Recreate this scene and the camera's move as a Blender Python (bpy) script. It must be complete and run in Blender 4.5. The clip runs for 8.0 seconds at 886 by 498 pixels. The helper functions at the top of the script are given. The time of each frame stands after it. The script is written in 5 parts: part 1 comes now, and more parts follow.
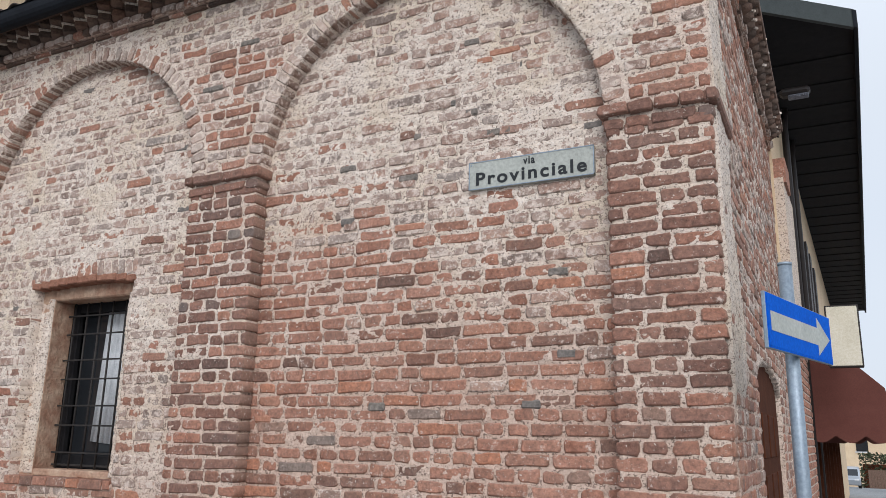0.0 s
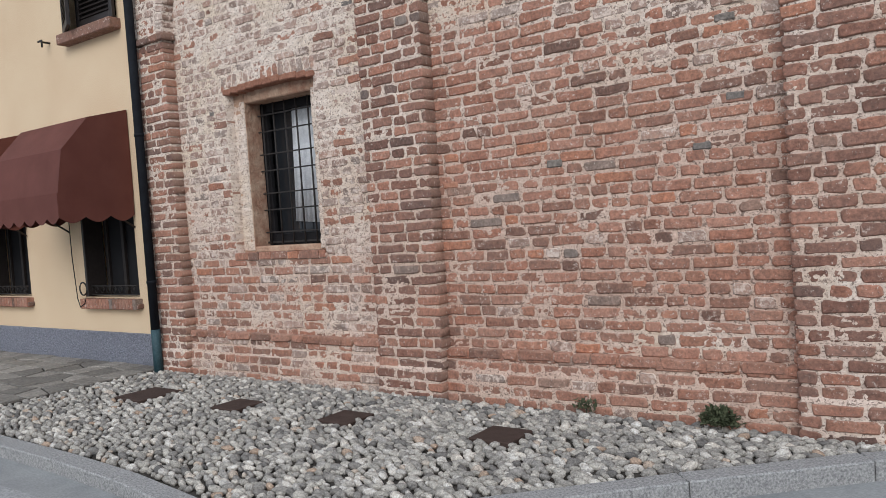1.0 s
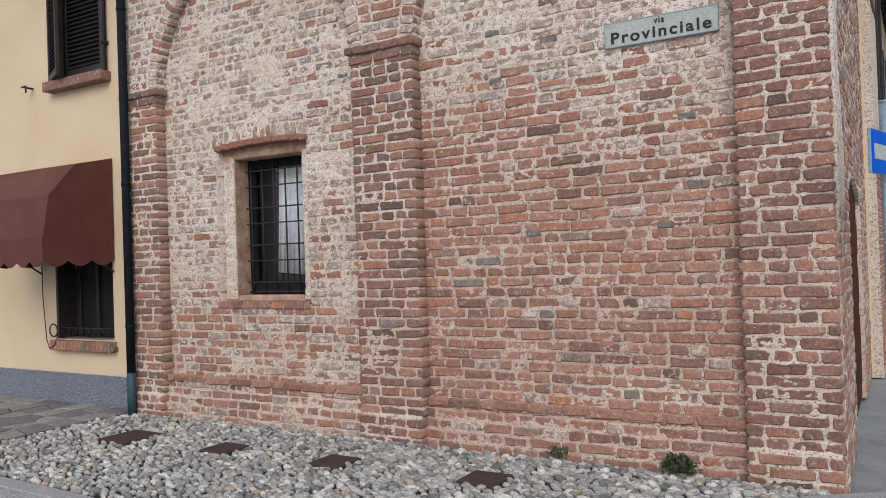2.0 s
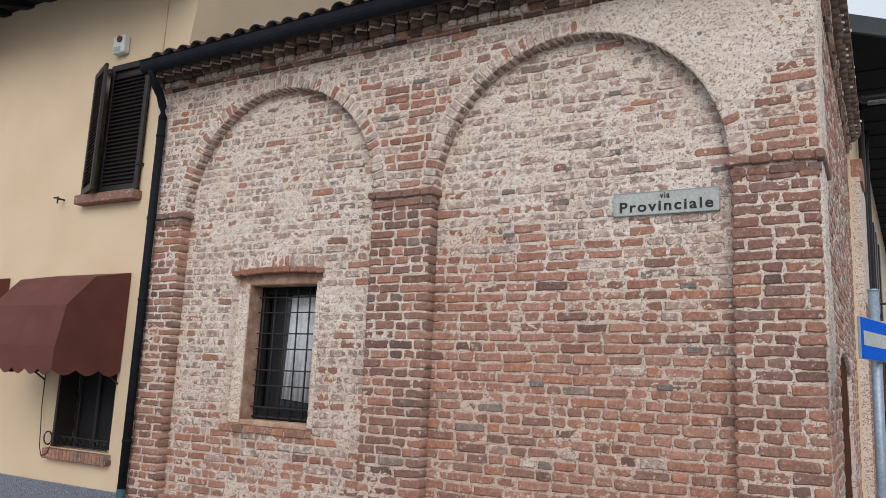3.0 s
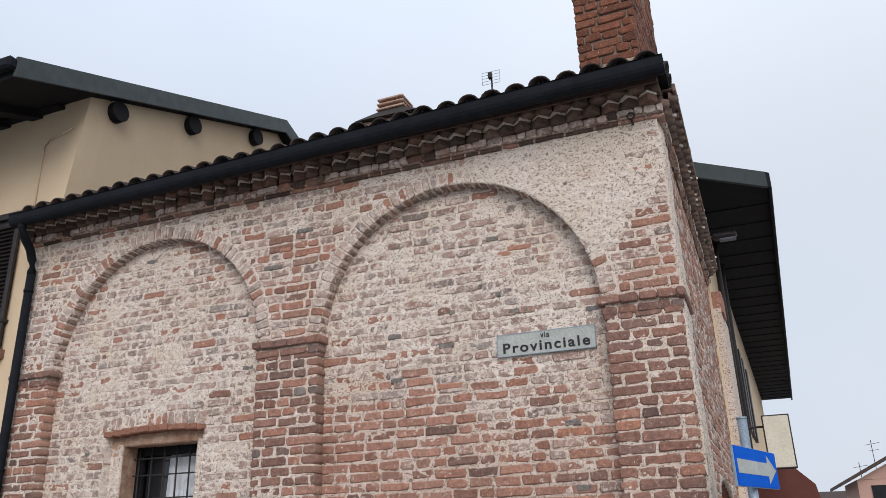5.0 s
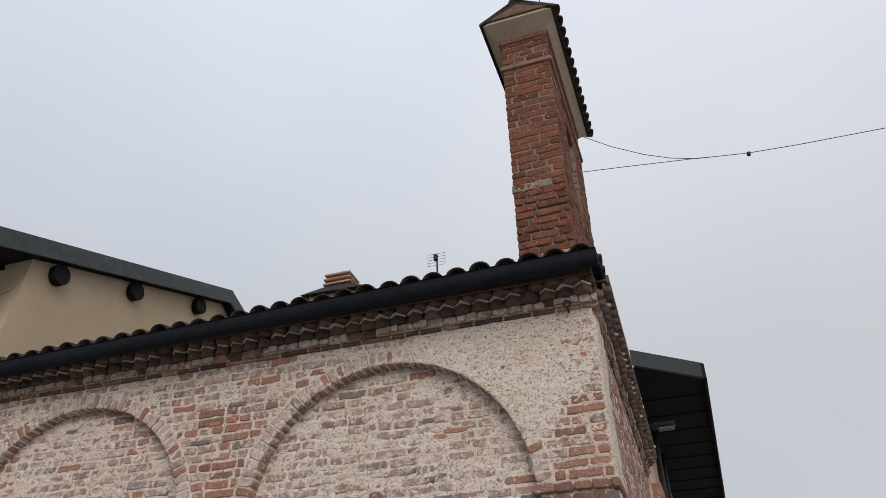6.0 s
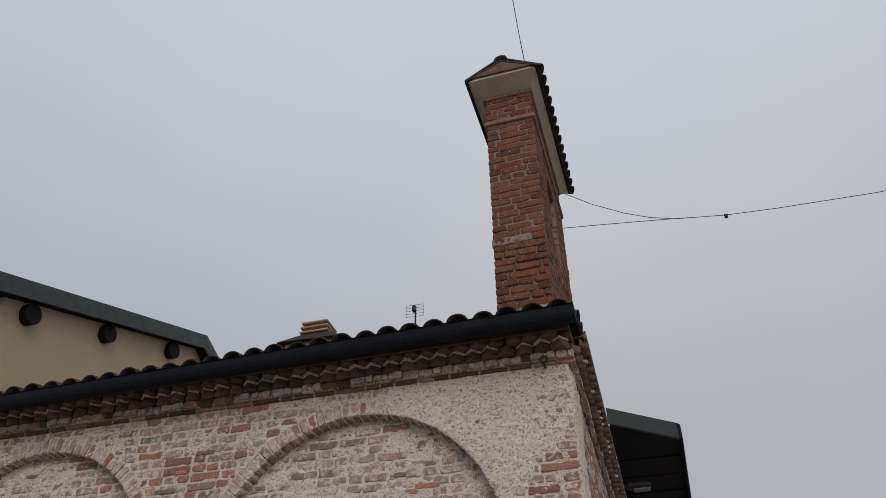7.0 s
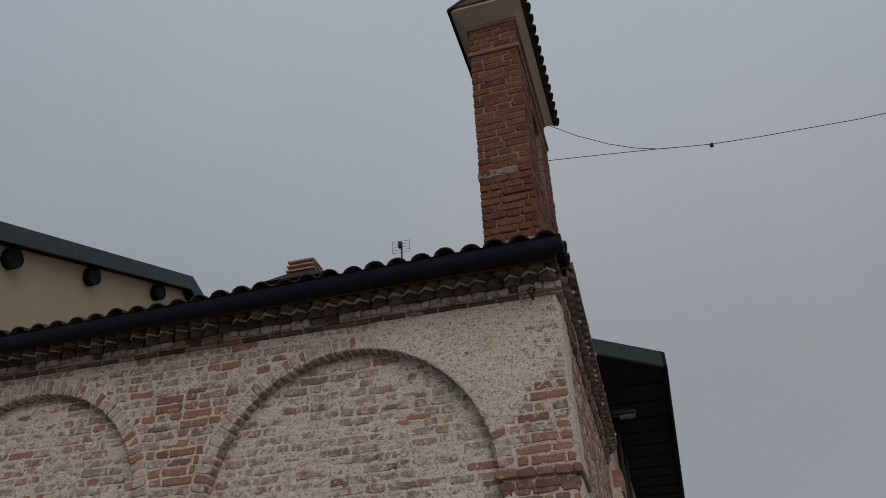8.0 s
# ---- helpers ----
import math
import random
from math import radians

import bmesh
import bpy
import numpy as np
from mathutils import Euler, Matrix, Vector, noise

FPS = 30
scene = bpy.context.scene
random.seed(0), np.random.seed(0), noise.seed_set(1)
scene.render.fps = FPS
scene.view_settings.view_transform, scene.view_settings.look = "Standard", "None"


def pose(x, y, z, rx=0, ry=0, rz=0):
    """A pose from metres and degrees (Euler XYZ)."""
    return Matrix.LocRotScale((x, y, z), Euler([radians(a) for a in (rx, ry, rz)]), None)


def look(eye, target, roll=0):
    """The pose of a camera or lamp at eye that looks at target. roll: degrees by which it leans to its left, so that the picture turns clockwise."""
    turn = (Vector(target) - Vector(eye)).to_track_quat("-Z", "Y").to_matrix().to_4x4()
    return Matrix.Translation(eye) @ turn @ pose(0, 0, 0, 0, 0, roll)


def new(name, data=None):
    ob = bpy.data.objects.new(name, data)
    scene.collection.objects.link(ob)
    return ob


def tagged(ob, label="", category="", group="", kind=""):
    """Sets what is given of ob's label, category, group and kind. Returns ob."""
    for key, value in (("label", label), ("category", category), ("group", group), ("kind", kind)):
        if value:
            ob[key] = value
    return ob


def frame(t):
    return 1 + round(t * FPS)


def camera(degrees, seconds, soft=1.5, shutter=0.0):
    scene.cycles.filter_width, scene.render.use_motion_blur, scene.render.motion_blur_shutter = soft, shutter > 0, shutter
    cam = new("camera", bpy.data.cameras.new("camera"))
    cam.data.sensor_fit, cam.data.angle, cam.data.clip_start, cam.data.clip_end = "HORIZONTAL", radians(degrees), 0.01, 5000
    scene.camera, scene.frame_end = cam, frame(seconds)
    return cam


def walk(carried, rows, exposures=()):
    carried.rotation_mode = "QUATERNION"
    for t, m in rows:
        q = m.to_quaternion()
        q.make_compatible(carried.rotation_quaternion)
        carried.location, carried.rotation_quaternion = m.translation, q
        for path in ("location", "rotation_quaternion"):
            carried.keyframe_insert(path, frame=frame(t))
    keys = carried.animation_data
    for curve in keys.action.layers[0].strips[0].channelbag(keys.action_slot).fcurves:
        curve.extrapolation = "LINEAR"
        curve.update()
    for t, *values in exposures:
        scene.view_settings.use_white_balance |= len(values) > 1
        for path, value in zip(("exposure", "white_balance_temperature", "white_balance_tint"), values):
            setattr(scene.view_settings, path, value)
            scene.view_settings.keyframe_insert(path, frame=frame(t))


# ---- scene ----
cam = camera(59.8, 8.0, soft=0.7)
PATH = [
    (0, (0.368, -4.123, 1.533), (-0.510, -2.390, 2.006), 1.1),
    (0.5, (0.381, -4.424, 1.477), (-0.729, -2.802, 1.843), 0.7),
    (0.7, (0.334, -4.547, 1.430), (-0.812, -2.919, 1.623), -0.4),
    (0.8, (0.330, -4.616, 1.417), (-0.828, -2.987, 1.483), -1.9),
    (1, (0.286, -4.777, 1.395), (-0.883, -3.156, 1.309), -3.9),
    (1.2, (0.251, -4.900, 1.399), (-0.961, -3.312, 1.316), -1.5),
    (2.3, (0.206, -5.633, 1.609), (-0.753, -3.880, 1.703), -1.6),
    (2.5, (0.174, -5.701, 1.642), (-0.777, -3.950, 1.824), -0.7),
    (3, (0.258, -5.780, 1.694), (-0.732, -4.075, 2.032), 2.6),
    (3.5, (0.289, -5.793, 1.681), (-0.709, -4.109, 2.094), 1.3),
    (4, (0.281, -5.801, 1.720), (-0.720, -4.123, 2.145), 0.8),
    (4.5, (0.281, -5.782, 1.771), (-0.649, -4.074, 2.238), -0.2),
    (5, (0.311, -5.846, 1.728), (-0.382, -4.100, 2.416), -1.7),
    (5.2, (0.312, -5.858, 1.735), (-0.337, -4.125, 2.493), -1.9),
    (6.3, (0.410, -5.877, 1.726), (-0.042, -4.312, 2.886), -0.9),
    (6.5, (0.410, -5.862, 1.734), (-0.033, -4.303, 2.906), -0.6),
    (7, (0.407, -5.860, 1.726), (-0.010, -4.317, 2.928), -0.5),
    (7.5, (0.425, -5.806, 1.723), (0.022, -4.248, 2.910), -1.2),
    (8, (0.372, -5.817, 1.718), (-0.032, -4.175, 2.787), -2.4),
]
walk(cam, [(t, look(eye, target, roll)) for t, eye, target, roll in PATH],
     exposures=[(0.0, 0.07, 6360, 10), (1.0, -0.03, 6360, 10), (2.5, 0.0, 6380, 10), (3.5, -0.06, 6500, 11), (4.5, 0.0, 6480, 11), (5.0, -0.04, 6400, 11), (5.4, -0.12, 6480, 11), (6.3, -0.52, 6850, 12), (7.0, -0.8, 6850, 12), (7.5, -1.24, 6650, 11), (8.0, -1.36, 6580, 10)])

# ---- light: overcast sky with a broad soft sun ----
SKY, SUN = 1.0, 1.72
world = bpy.data.worlds.new("overcast")
scene.world = world
world.use_nodes = True
wn = world.node_tree
bg = wn.nodes["Background"]
sky = wn.nodes.new("ShaderNodeTexSky")
sky.sky_type, sky.sun_disc = "NISHITA", False
sky.sun_elevation, sky.sun_rotation = radians(30), radians(156)
sky.air_density, sky.dust_density = 1.0, 4.0
dim = wn.nodes.new("ShaderNodeVectorMath")
dim.operation = "SCALE"
dim.inputs["Scale"].default_value = 0.06
wn.links.new(sky.outputs[0], dim.inputs[0])
cloud = wn.nodes.new("ShaderNodeMix")
cloud.data_type = "RGBA"
cloud.inputs[0].default_value = 0.86
wn.links.new(dim.outputs[0], cloud.inputs[6])
veil = wn.nodes.new("ShaderNodeTexNoise")
veil.inputs["Scale"].default_value = 1.3
veil.inputs["Detail"].default_value = 3.0
vr = wn.nodes.new("ShaderNodeValToRGB")
vr.color_ramp.elements[0].position, vr.color_ramp.elements[0].color = 0.3, (0.735, 0.82, 0.95, 1)
vr.color_ramp.elements[1].position, vr.color_ramp.elements[1].color = 0.7, (0.86, 0.92, 1.0, 1)
wn.links.new(veil.outputs["Fac"], vr.inputs[0])
dome = wn.nodes.new("ShaderNodeTexCoord")
height = wn.nodes.new("ShaderNodeSeparateXYZ")
wn.links.new(dome.outputs["Generated"], height.inputs[0])
rise = wn.nodes.new("ShaderNodeMapRange")
rise.interpolation_type = "SMOOTHSTEP"
for k, v in enumerate((0.35, 0.85, 0.97, 1.42)):
    rise.inputs[k + 1].default_value = v
wn.links.new(height.outputs[2], rise.inputs[0])
lit = wn.nodes.new("ShaderNodeVectorMath")
lit.operation = "SCALE"
wn.links.new(vr.outputs[0], lit.inputs[0])
wn.links.new(rise.outputs[0], lit.inputs["Scale"])
wn.links.new(lit.outputs[0], cloud.inputs[7])
wn.links.new(cloud.outputs[2], bg.inputs[0])
bg.inputs[1].default_value = SKY
sun = new("sun", bpy.data.lights.new("sun", "SUN"))
sun.data.energy, sun.data.angle, sun.data.color = SUN, radians(40), (1.0, 0.985, 0.99)
sun.matrix_world = look((2.5, -10, 7.3), (-2, 0, 1))

# ---- materials ----
def link(nt, a, b):
    nt.links.new(a, b)


def node(nt, kind, **values):
    n = nt.nodes.new(kind)
    for k, v in values.items():
        n.inputs[k.replace("_", " ")].default_value = v
    return n


def ramp(nt, fac, stops):
    r = nt.nodes.new("ShaderNodeValToRGB")
    e = r.color_ramp.elements
    while len(e) < len(stops):
        e.new(0.5)
    for el, (p, c) in zip(e, stops):
        el.position = p
        el.color = (c, c, c, 1) if isinstance(c, float) else (*c, 1)
    link(nt, fac, r.inputs[0])
    return r.outputs[0]


def mix(nt, fac, a, b, blend="MIX"):
    m = nt.nodes.new("ShaderNodeMix")
    m.data_type, m.blend_type = "RGBA", blend
    for socket, v in ((m.inputs[0], fac), (m.inputs[6], a), (m.inputs[7], b)):
        if isinstance(v, bpy.types.NodeSocket):
            link(nt, v, socket)
        elif isinstance(v, (int, float)):
            socket.default_value = v
        else:
            socket.default_value = (*v, 1)
    return m.outputs[2]


def noise_tex(nt, pos, scale, detail=5.0, rough=0.6):
    n = node(nt, "ShaderNodeTexNoise", Scale=scale, Detail=detail, Roughness=rough)
    link(nt, pos, n.inputs["Vector"])
    return n.outputs["Fac"]


def blank(name):
    m = bpy.data.materials.new(name)
    m.use_nodes = True
    nt = m.node_tree
    pos = nt.nodes.new("ShaderNodeNewGeometry")
    return m, nt, nt.nodes["Principled BSDF"], pos


def finish(nt, bsdf, colour, rough, height, strength, dist=0.01, metal=0.0):
    if isinstance(colour, bpy.types.NodeSocket):
        link(nt, colour, bsdf.inputs["Base Color"])
    else:
        bsdf.inputs["Base Color"].default_value = (*colour, 1)
    bsdf.inputs["Roughness"].default_value = rough
    bsdf.inputs["Metallic"].default_value = metal
    bsdf.inputs["Specular IOR Level"].default_value = 0.3
    if strength:
        b = node(nt, "ShaderNodeBump", Strength=strength, Distance=dist)
        link(nt, height, b.inputs["Height"])
        link(nt, b.outputs[0], bsdf.inputs["Normal"])


def plain(name, a, b, scale=6.0, rough=0.8, bump=0.15, fine=60.0, metal=0.0, dist=0.01):
    """Two tones over large and fine noise."""
    m, nt, bsdf, g = blank(name)
    p = g.outputs["Position"]
    big, small = noise_tex(nt, p, scale), noise_tex(nt, p, fine, 4.0)
    c = mix(nt, ramp(nt, big, [(0.3, 0.0), (0.7, 1.0)]), a, b)
    c = mix(nt, 0.35, c, ramp(nt, small, [(0.3, (0.25, 0.25, 0.25)), (0.7, (0.75, 0.75, 0.75))]), "OVERLAY")
    finish(nt, bsdf, c, rough, small, bump, dist, metal)
    return m


def pieces(name, tones, wash, rough=0.9, bump=0.85, island=False, wash_tone=(0.60, 0.51, 0.44), fine=55.0, blotch=17.0, grit=0.8, film=0.0, smear=0.0, smear_tone=(0.47, 0.335, 0.26)):
    """Bricks, tiles, stones: a tone for each piece, blotches, remnants of lime, mortar smeared over the arrises and
    painted crevice shadow.
    """
    m, nt, bsdf, g = blank(name)
    p = g.outputs["Position"]
    if island:
        r = g.outputs["Random Per Island"]
    else:
        r = nt.nodes.new("ShaderNodeObjectInfo").outputs["Random"]
    c = ramp(nt, r, tones)
    blot = noise_tex(nt, p, blotch, 6.0)
    small = noise_tex(nt, p, fine, 6.0, 0.7)
    c = mix(nt, 0.5, c, ramp(nt, blot, [(0.32, (0.28, 0.27, 0.27)), (0.68, (0.72, 0.70, 0.68))]), "OVERLAY")
    c = mix(nt, grit, c, ramp(nt, small, [(0.3, (0.2, 0.2, 0.2)), (0.7, (0.8, 0.8, 0.8))]), "OVERLAY")
    if film > 0:
        turn = nt.nodes.new("ShaderNodeMath")
        turn.operation = "MULTIPLY"
        turn.inputs[1].default_value = 13.7
        link(nt, r, turn.inputs[0])
        own = nt.nodes.new("ShaderNodeMath")
        own.operation = "FRACT"
        link(nt, turn.outputs[0], own.inputs[0])
        veil_ = mix(nt, 0.5, ramp(nt, own.outputs[0], [(0.0, 0.0), (1.0, 1.0)]), ramp(nt, noise_tex(nt, p, 9.0, 6.0, 0.7), [(0.35, 0.0), (0.65, 1.0)]))
        c = mix(nt, ramp(nt, veil_, [(0.08, 0.12 * film), (0.75, film)]), c, wash_tone)
    if smear > 0:
        rim = nt.nodes.new("ShaderNodeAttribute")
        rim.attribute_name = "rim"
        reach = mix(nt, 1.0, rim.outputs["Fac"], ramp(nt, noise_tex(nt, p, 30.0, 5.0, 0.7), [(0.25, 0.35), (0.75, 1.3)]), "MULTIPLY")
        c = mix(nt, ramp(nt, reach, [(0.3, 0.0), (0.75, smear)]), c, smear_tone)
        # limed bricks: shadow of the eroded joint painted as a dark line
        if film > 0.25:
            c = mix(nt, ramp(nt, reach, [(0.15, 0.0), (0.34, 0.65), (0.52, 0.65), (0.72, 0.0)]), c, (0.145, 0.098, 0.076))
    if wash > 0:
        w = noise_tex(nt, p, 15.0, 9.0, 0.8)
        k = ramp(nt, w, [(0.62 - 0.30 * wash, 0.0), (0.70 - 0.28 * wash, 0.9)])
        c = mix(nt, k, c, wash_tone)
        speck = noise_tex(nt, p, 48.0, 4.0, 0.65)
        c = mix(nt, ramp(nt, speck, [(0.665 - 0.12 * wash, 0.0), (0.71 - 0.12 * wash, 0.8)]), c, (0.70, 0.63, 0.56))
    finish(nt, bsdf, c, rough, small, bump, 0.006)
    return m


BRICK_TONES = [(0.0, (0.132, 0.073, 0.055)), (0.05, (0.187, 0.091, 0.063)), (0.25, (0.264, 0.118, 0.077)), (0.5, (0.314, 0.141, 0.093)),
               (0.70, (0.336, 0.164, 0.112)), (0.84, (0.270, 0.135, 0.093)), (0.95, (0.330, 0.150, 0.094)), (0.975, (0.374, 0.153, 0.086)), (0.985, (0.242, 0.153, 0.116)), (1.0, (0.165, 0.135, 0.117))]
DARK_TONES = [(0.0, (0.105, 0.062, 0.05)), (0.12, (0.16, 0.079, 0.058)), (0.5, (0.20, 0.096, 0.068)), (0.75, (0.245, 0.119, 0.084)), (0.95, (0.185, 0.10, 0.075)), (1.0, (0.12, 0.09, 0.08))]
# brown cornice bricks, darkened to carry the gutter's shadow in their colour
EAVE_SHADE_TONES = [(0.0, (0.060, 0.041, 0.033)), (0.4, (0.100, 0.066, 0.050)), (0.7, (0.130, 0.082, 0.061)), (0.9, (0.17, 0.092, 0.063)), (1.0, (0.20, 0.14, 0.11))]
LIMED_TONES = [(0.0, (0.115, 0.085, 0.072)), (0.2, (0.185, 0.11, 0.083)), (0.5, (0.235, 0.132, 0.098)), (0.75, (0.265, 0.15, 0.11)), (0.9, (0.30, 0.15, 0.098)), (1.0, (0.15, 0.13, 0.118))]
PALE = (0.64, 0.528, 0.452)
BRICKS = {}
for tag, tones, wash, film, smear, smear_tone in (
        ("bare", BRICK_TONES, 0.15, 0.10, 0.45, (0.36, 0.225, 0.165)),
        ("limed", LIMED_TONES, 0.44, 0.32, 0.95, (0.62, 0.52, 0.44)),
        ("arch", LIMED_TONES, 0.40, 0.62, 0.85, (0.19, 0.112, 0.082)),
        ("dark", DARK_TONES, 0.12, 0.08, 0.35, (0.30, 0.20, 0.15)),
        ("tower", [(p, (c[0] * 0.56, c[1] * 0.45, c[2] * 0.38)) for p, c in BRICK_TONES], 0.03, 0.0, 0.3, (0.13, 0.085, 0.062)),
        ("sooty", EAVE_SHADE_TONES, 0.0, 0.0, 0.3, (0.15, 0.105, 0.08))):
    look_ = dict(film=film, smear=smear, smear_tone=smear_tone, wash_tone=PALE)
    BRICKS[tag] = (pieces("brick_" + tag, tones, wash, **look_), pieces("brickwork_" + tag, tones, wash, island=True, **look_))


def mortar_material():
    m, nt, bsdf, g = blank("lime_mortar")
    p = g.outputs["Position"]
    at = nt.nodes.new("ShaderNodeAttribute")
    at.attribute_name = "lime"
    flat = nt.nodes.new("ShaderNodeVectorMath")
    flat.operation = "MULTIPLY"
    flat.inputs[1].default_value = (1.0, 1.0, 2.3)
    link(nt, p, flat.inputs[0])
    bedded = flat.outputs[0]
    big, mid, small = noise_tex(nt, p, 2.2, 6.0), noise_tex(nt, bedded, 11.0, 7.0, 0.7), noise_tex(nt, p, 85.0, 5.0, 0.7)
    low = mix(nt, big, (0.47, 0.325, 0.255), (0.585, 0.435, 0.352))
    high = mix(nt, ramp(nt, mid, [(0.3, 0.0), (0.65, 1.0)]), (0.54, 0.428, 0.35), (0.78, 0.685, 0.598))
    high = mix(nt, ramp(nt, noise_tex(nt, p, 1.6, 5.0, 0.65), [(0.45, 0.0), (0.68, 0.6)]), high, (0.60, 0.475, 0.335))
    c = mix(nt, at.outputs["Fac"], low, high)
    c = mix(nt, ramp(nt, mid, [(0.58, 0.0), (0.70, 0.5)]), c, (0.43, 0.285, 0.21))
    c = mix(nt, ramp(nt, noise_tex(nt, bedded, 17.0, 6.0, 0.75), [(0.57, 0.0), (0.615, 0.8)]), c, (0.21, 0.145, 0.112))
    c = mix(nt, ramp(nt, noise_tex(nt, p, 60.0, 3.0), [(0.575, 0.0), (0.61, 0.85)]), c, (0.15, 0.103, 0.082))
    c = mix(nt, 0.5, c, ramp(nt, small, [(0.3, (0.25, 0.25, 0.25)), (0.7, (0.76, 0.76, 0.76))]), "OVERLAY")
    both = mix(nt, 0.5, small, mid)
    finish(nt, bsdf, c, 0.95, both, 0.9, 0.012)
    return m


MORTAR = mortar_material()
PLASTER_REVEAL = plain("reveal_plaster", (0.31, 0.155, 0.10), (0.52, 0.375, 0.27), 7.0, 0.95, 0.8, 40.0, dist=0.02)
HOUSE_PAINT = plain("cream_render", (0.615, 0.458, 0.302), (0.675, 0.527, 0.355), 1.2, 0.9, 0.12, 90.0)
PLINTH = plain("grey_rough_render", (0.21, 0.22, 0.26), (0.35, 0.365, 0.42), 38.0, 0.95, 1.0, 48.0, dist=0.06)
DARK_METAL = plain("dark_painted_metal", (0.007, 0.008, 0.011), (0.012, 0.014, 0.018), 8.0, 0.8, 0.05)
DARK_METAL.node_tree.nodes["Principled BSDF"].inputs["Specular IOR Level"].default_value = 0.15
COPPER = plain("green_painted_iron", (0.018, 0.05, 0.062), (0.045, 0.085, 0.098), 15.0, 0.6, 0.1)
# dark wood, taken near black so its colour holds the shade under the eaves
SHADED_WOOD = plain("dark_wood_eave_shade", (0.008, 0.0075, 0.009), (0.014, 0.013, 0.014), 12.0, 0.95, 0.2)
SHUTTER = plain("dark_brown_paint", (0.022, 0.017, 0.016), (0.032, 0.026, 0.024), 10.0, 0.5, 0.05)
CANVAS = plain("maroon_canvas", (0.105, 0.032, 0.023), (0.135, 0.045, 0.034), 3.0, 0.75, 0.1, 140.0)
DOOR_WOOD = plain("brown_door_wood", (0.055, 0.019, 0.010), (0.09, 0.031, 0.016), 7.0, 0.95, 0.2)
DOOR_WOOD.node_tree.nodes["Principled BSDF"].inputs["Specular IOR Level"].default_value = 0.08
GALV = plain("galvanised_steel", (0.22, 0.27, 0.32), (0.31, 0.36, 0.41), 14.0, 0.5, 0.05, metal=0.5)
BLUE = plain("blue_sign_film", (0.001, 0.088, 0.50), (0.002, 0.105, 0.56), 3.0, 0.8, 0.0)
BLUE.node_tree.nodes["Principled BSDF"].inputs["Specular IOR Level"].default_value = 0.08
WHITE = plain("white_sign_film", (0.55, 0.56, 0.56), (0.66, 0.66, 0.66), 9.0, 0.4, 0.0)
SIGN_FACE = plain("pale_enamel", (0.34, 0.35, 0.315), (0.41, 0.42, 0.38), 6.0, 0.45, 0.0)
INK = plain("black_ink", (0.012, 0.014, 0.016), (0.022, 0.024, 0.026), 9.0, 0.5, 0.0)
IRON = plain("wrought_iron", (0.02, 0.018, 0.017), (0.035, 0.03, 0.027), 20.0, 0.6, 0.1)
CURTAIN = plain("white_curtain", (0.45, 0.465, 0.485), (0.60, 0.61, 0.62), 14.0, 0.9, 0.1, 120.0)
# near-black colour in place of the darkness of unlit rooms
ROOM_SHADE = plain("unlit_room_shade", (0.010, 0.010, 0.012), (0.016, 0.016, 0.018), 4.0, 0.8, 0.0)
LIGHT_BOX = plain("cream_plastic_panel", (0.60, 0.56, 0.44), (0.68, 0.64, 0.52), 3.0, 0.4, 0.02)
PATCH = plain("grey_patch_mortar", (0.19, 0.14, 0.108), (0.34, 0.265, 0.20), 9.0, 0.95, 0.6, 40.0)
CAP_PLASTER = plain("tower_plaster", (0.50, 0.385, 0.275), (0.62, 0.495, 0.365), 3.0, 0.9, 0.2)
TOWER_MORTAR = plain("brown_mortar", (0.15, 0.108, 0.082), (0.27, 0.20, 0.155), 9.0, 0.95, 0.6, 60.0)
GRANITE = plain("grey_granite", (0.15, 0.15, 0.152), (0.47, 0.465, 0.45), 75.0, 0.85, 0.8, 170.0)
SLAB = plain("stone_paving", (0.20, 0.205, 0.205), (0.30, 0.305, 0.30), 3.0, 0.8, 0.5, 70.0)
SOIL = plain("dark_soil", (0.035, 0.03, 0.026), (0.07, 0.06, 0.05), 25.0, 1.0, 0.6, 90.0)
RUST = plain("dark_earth_pit", (0.045, 0.028, 0.022), (0.065, 0.042, 0.034), 12.0, 0.9, 0.4, 110.0)
LEAF = plain("weed_leaf", (0.045, 0.06, 0.028), (0.095, 0.105, 0.06), 30.0, 0.7, 0.1)
WIRE = plain("black_cable", (0.02, 0.02, 0.02), (0.03, 0.03, 0.03), 9.0, 0.7, 0.0)
PAPER = plain("white_paper", (0.65, 0.65, 0.66), (0.75, 0.75, 0.75), 9.0, 0.8, 0.0)
TILE_TONES = [(0.0, (0.030, 0.025, 0.023)), (0.35, (0.055, 0.041, 0.035)), (0.7, (0.085, 0.058, 0.047)), (1.0, (0.05, 0.044, 0.04))]
TILE = pieces("clay_roof_tile", TILE_TONES, 0.0)
TERRACOTTA = pieces("pale_terracotta", [(0.0, (0.33, 0.21, 0.155)), (1.0, (0.47, 0.33, 0.25))], 0.2)
PEBBLE_TONES = [(0.0, (0.120, 0.115, 0.109)), (0.12, (0.230, 0.219, 0.201)), (0.4, (0.345, 0.329, 0.293)), (0.6, (0.451, 0.428, 0.382)),
                (0.72, (0.216, 0.207, 0.193)), (0.88, (0.580, 0.557, 0.511)), (0.96, (0.515, 0.478, 0.419)), (0.985, (0.368, 0.276, 0.207))]
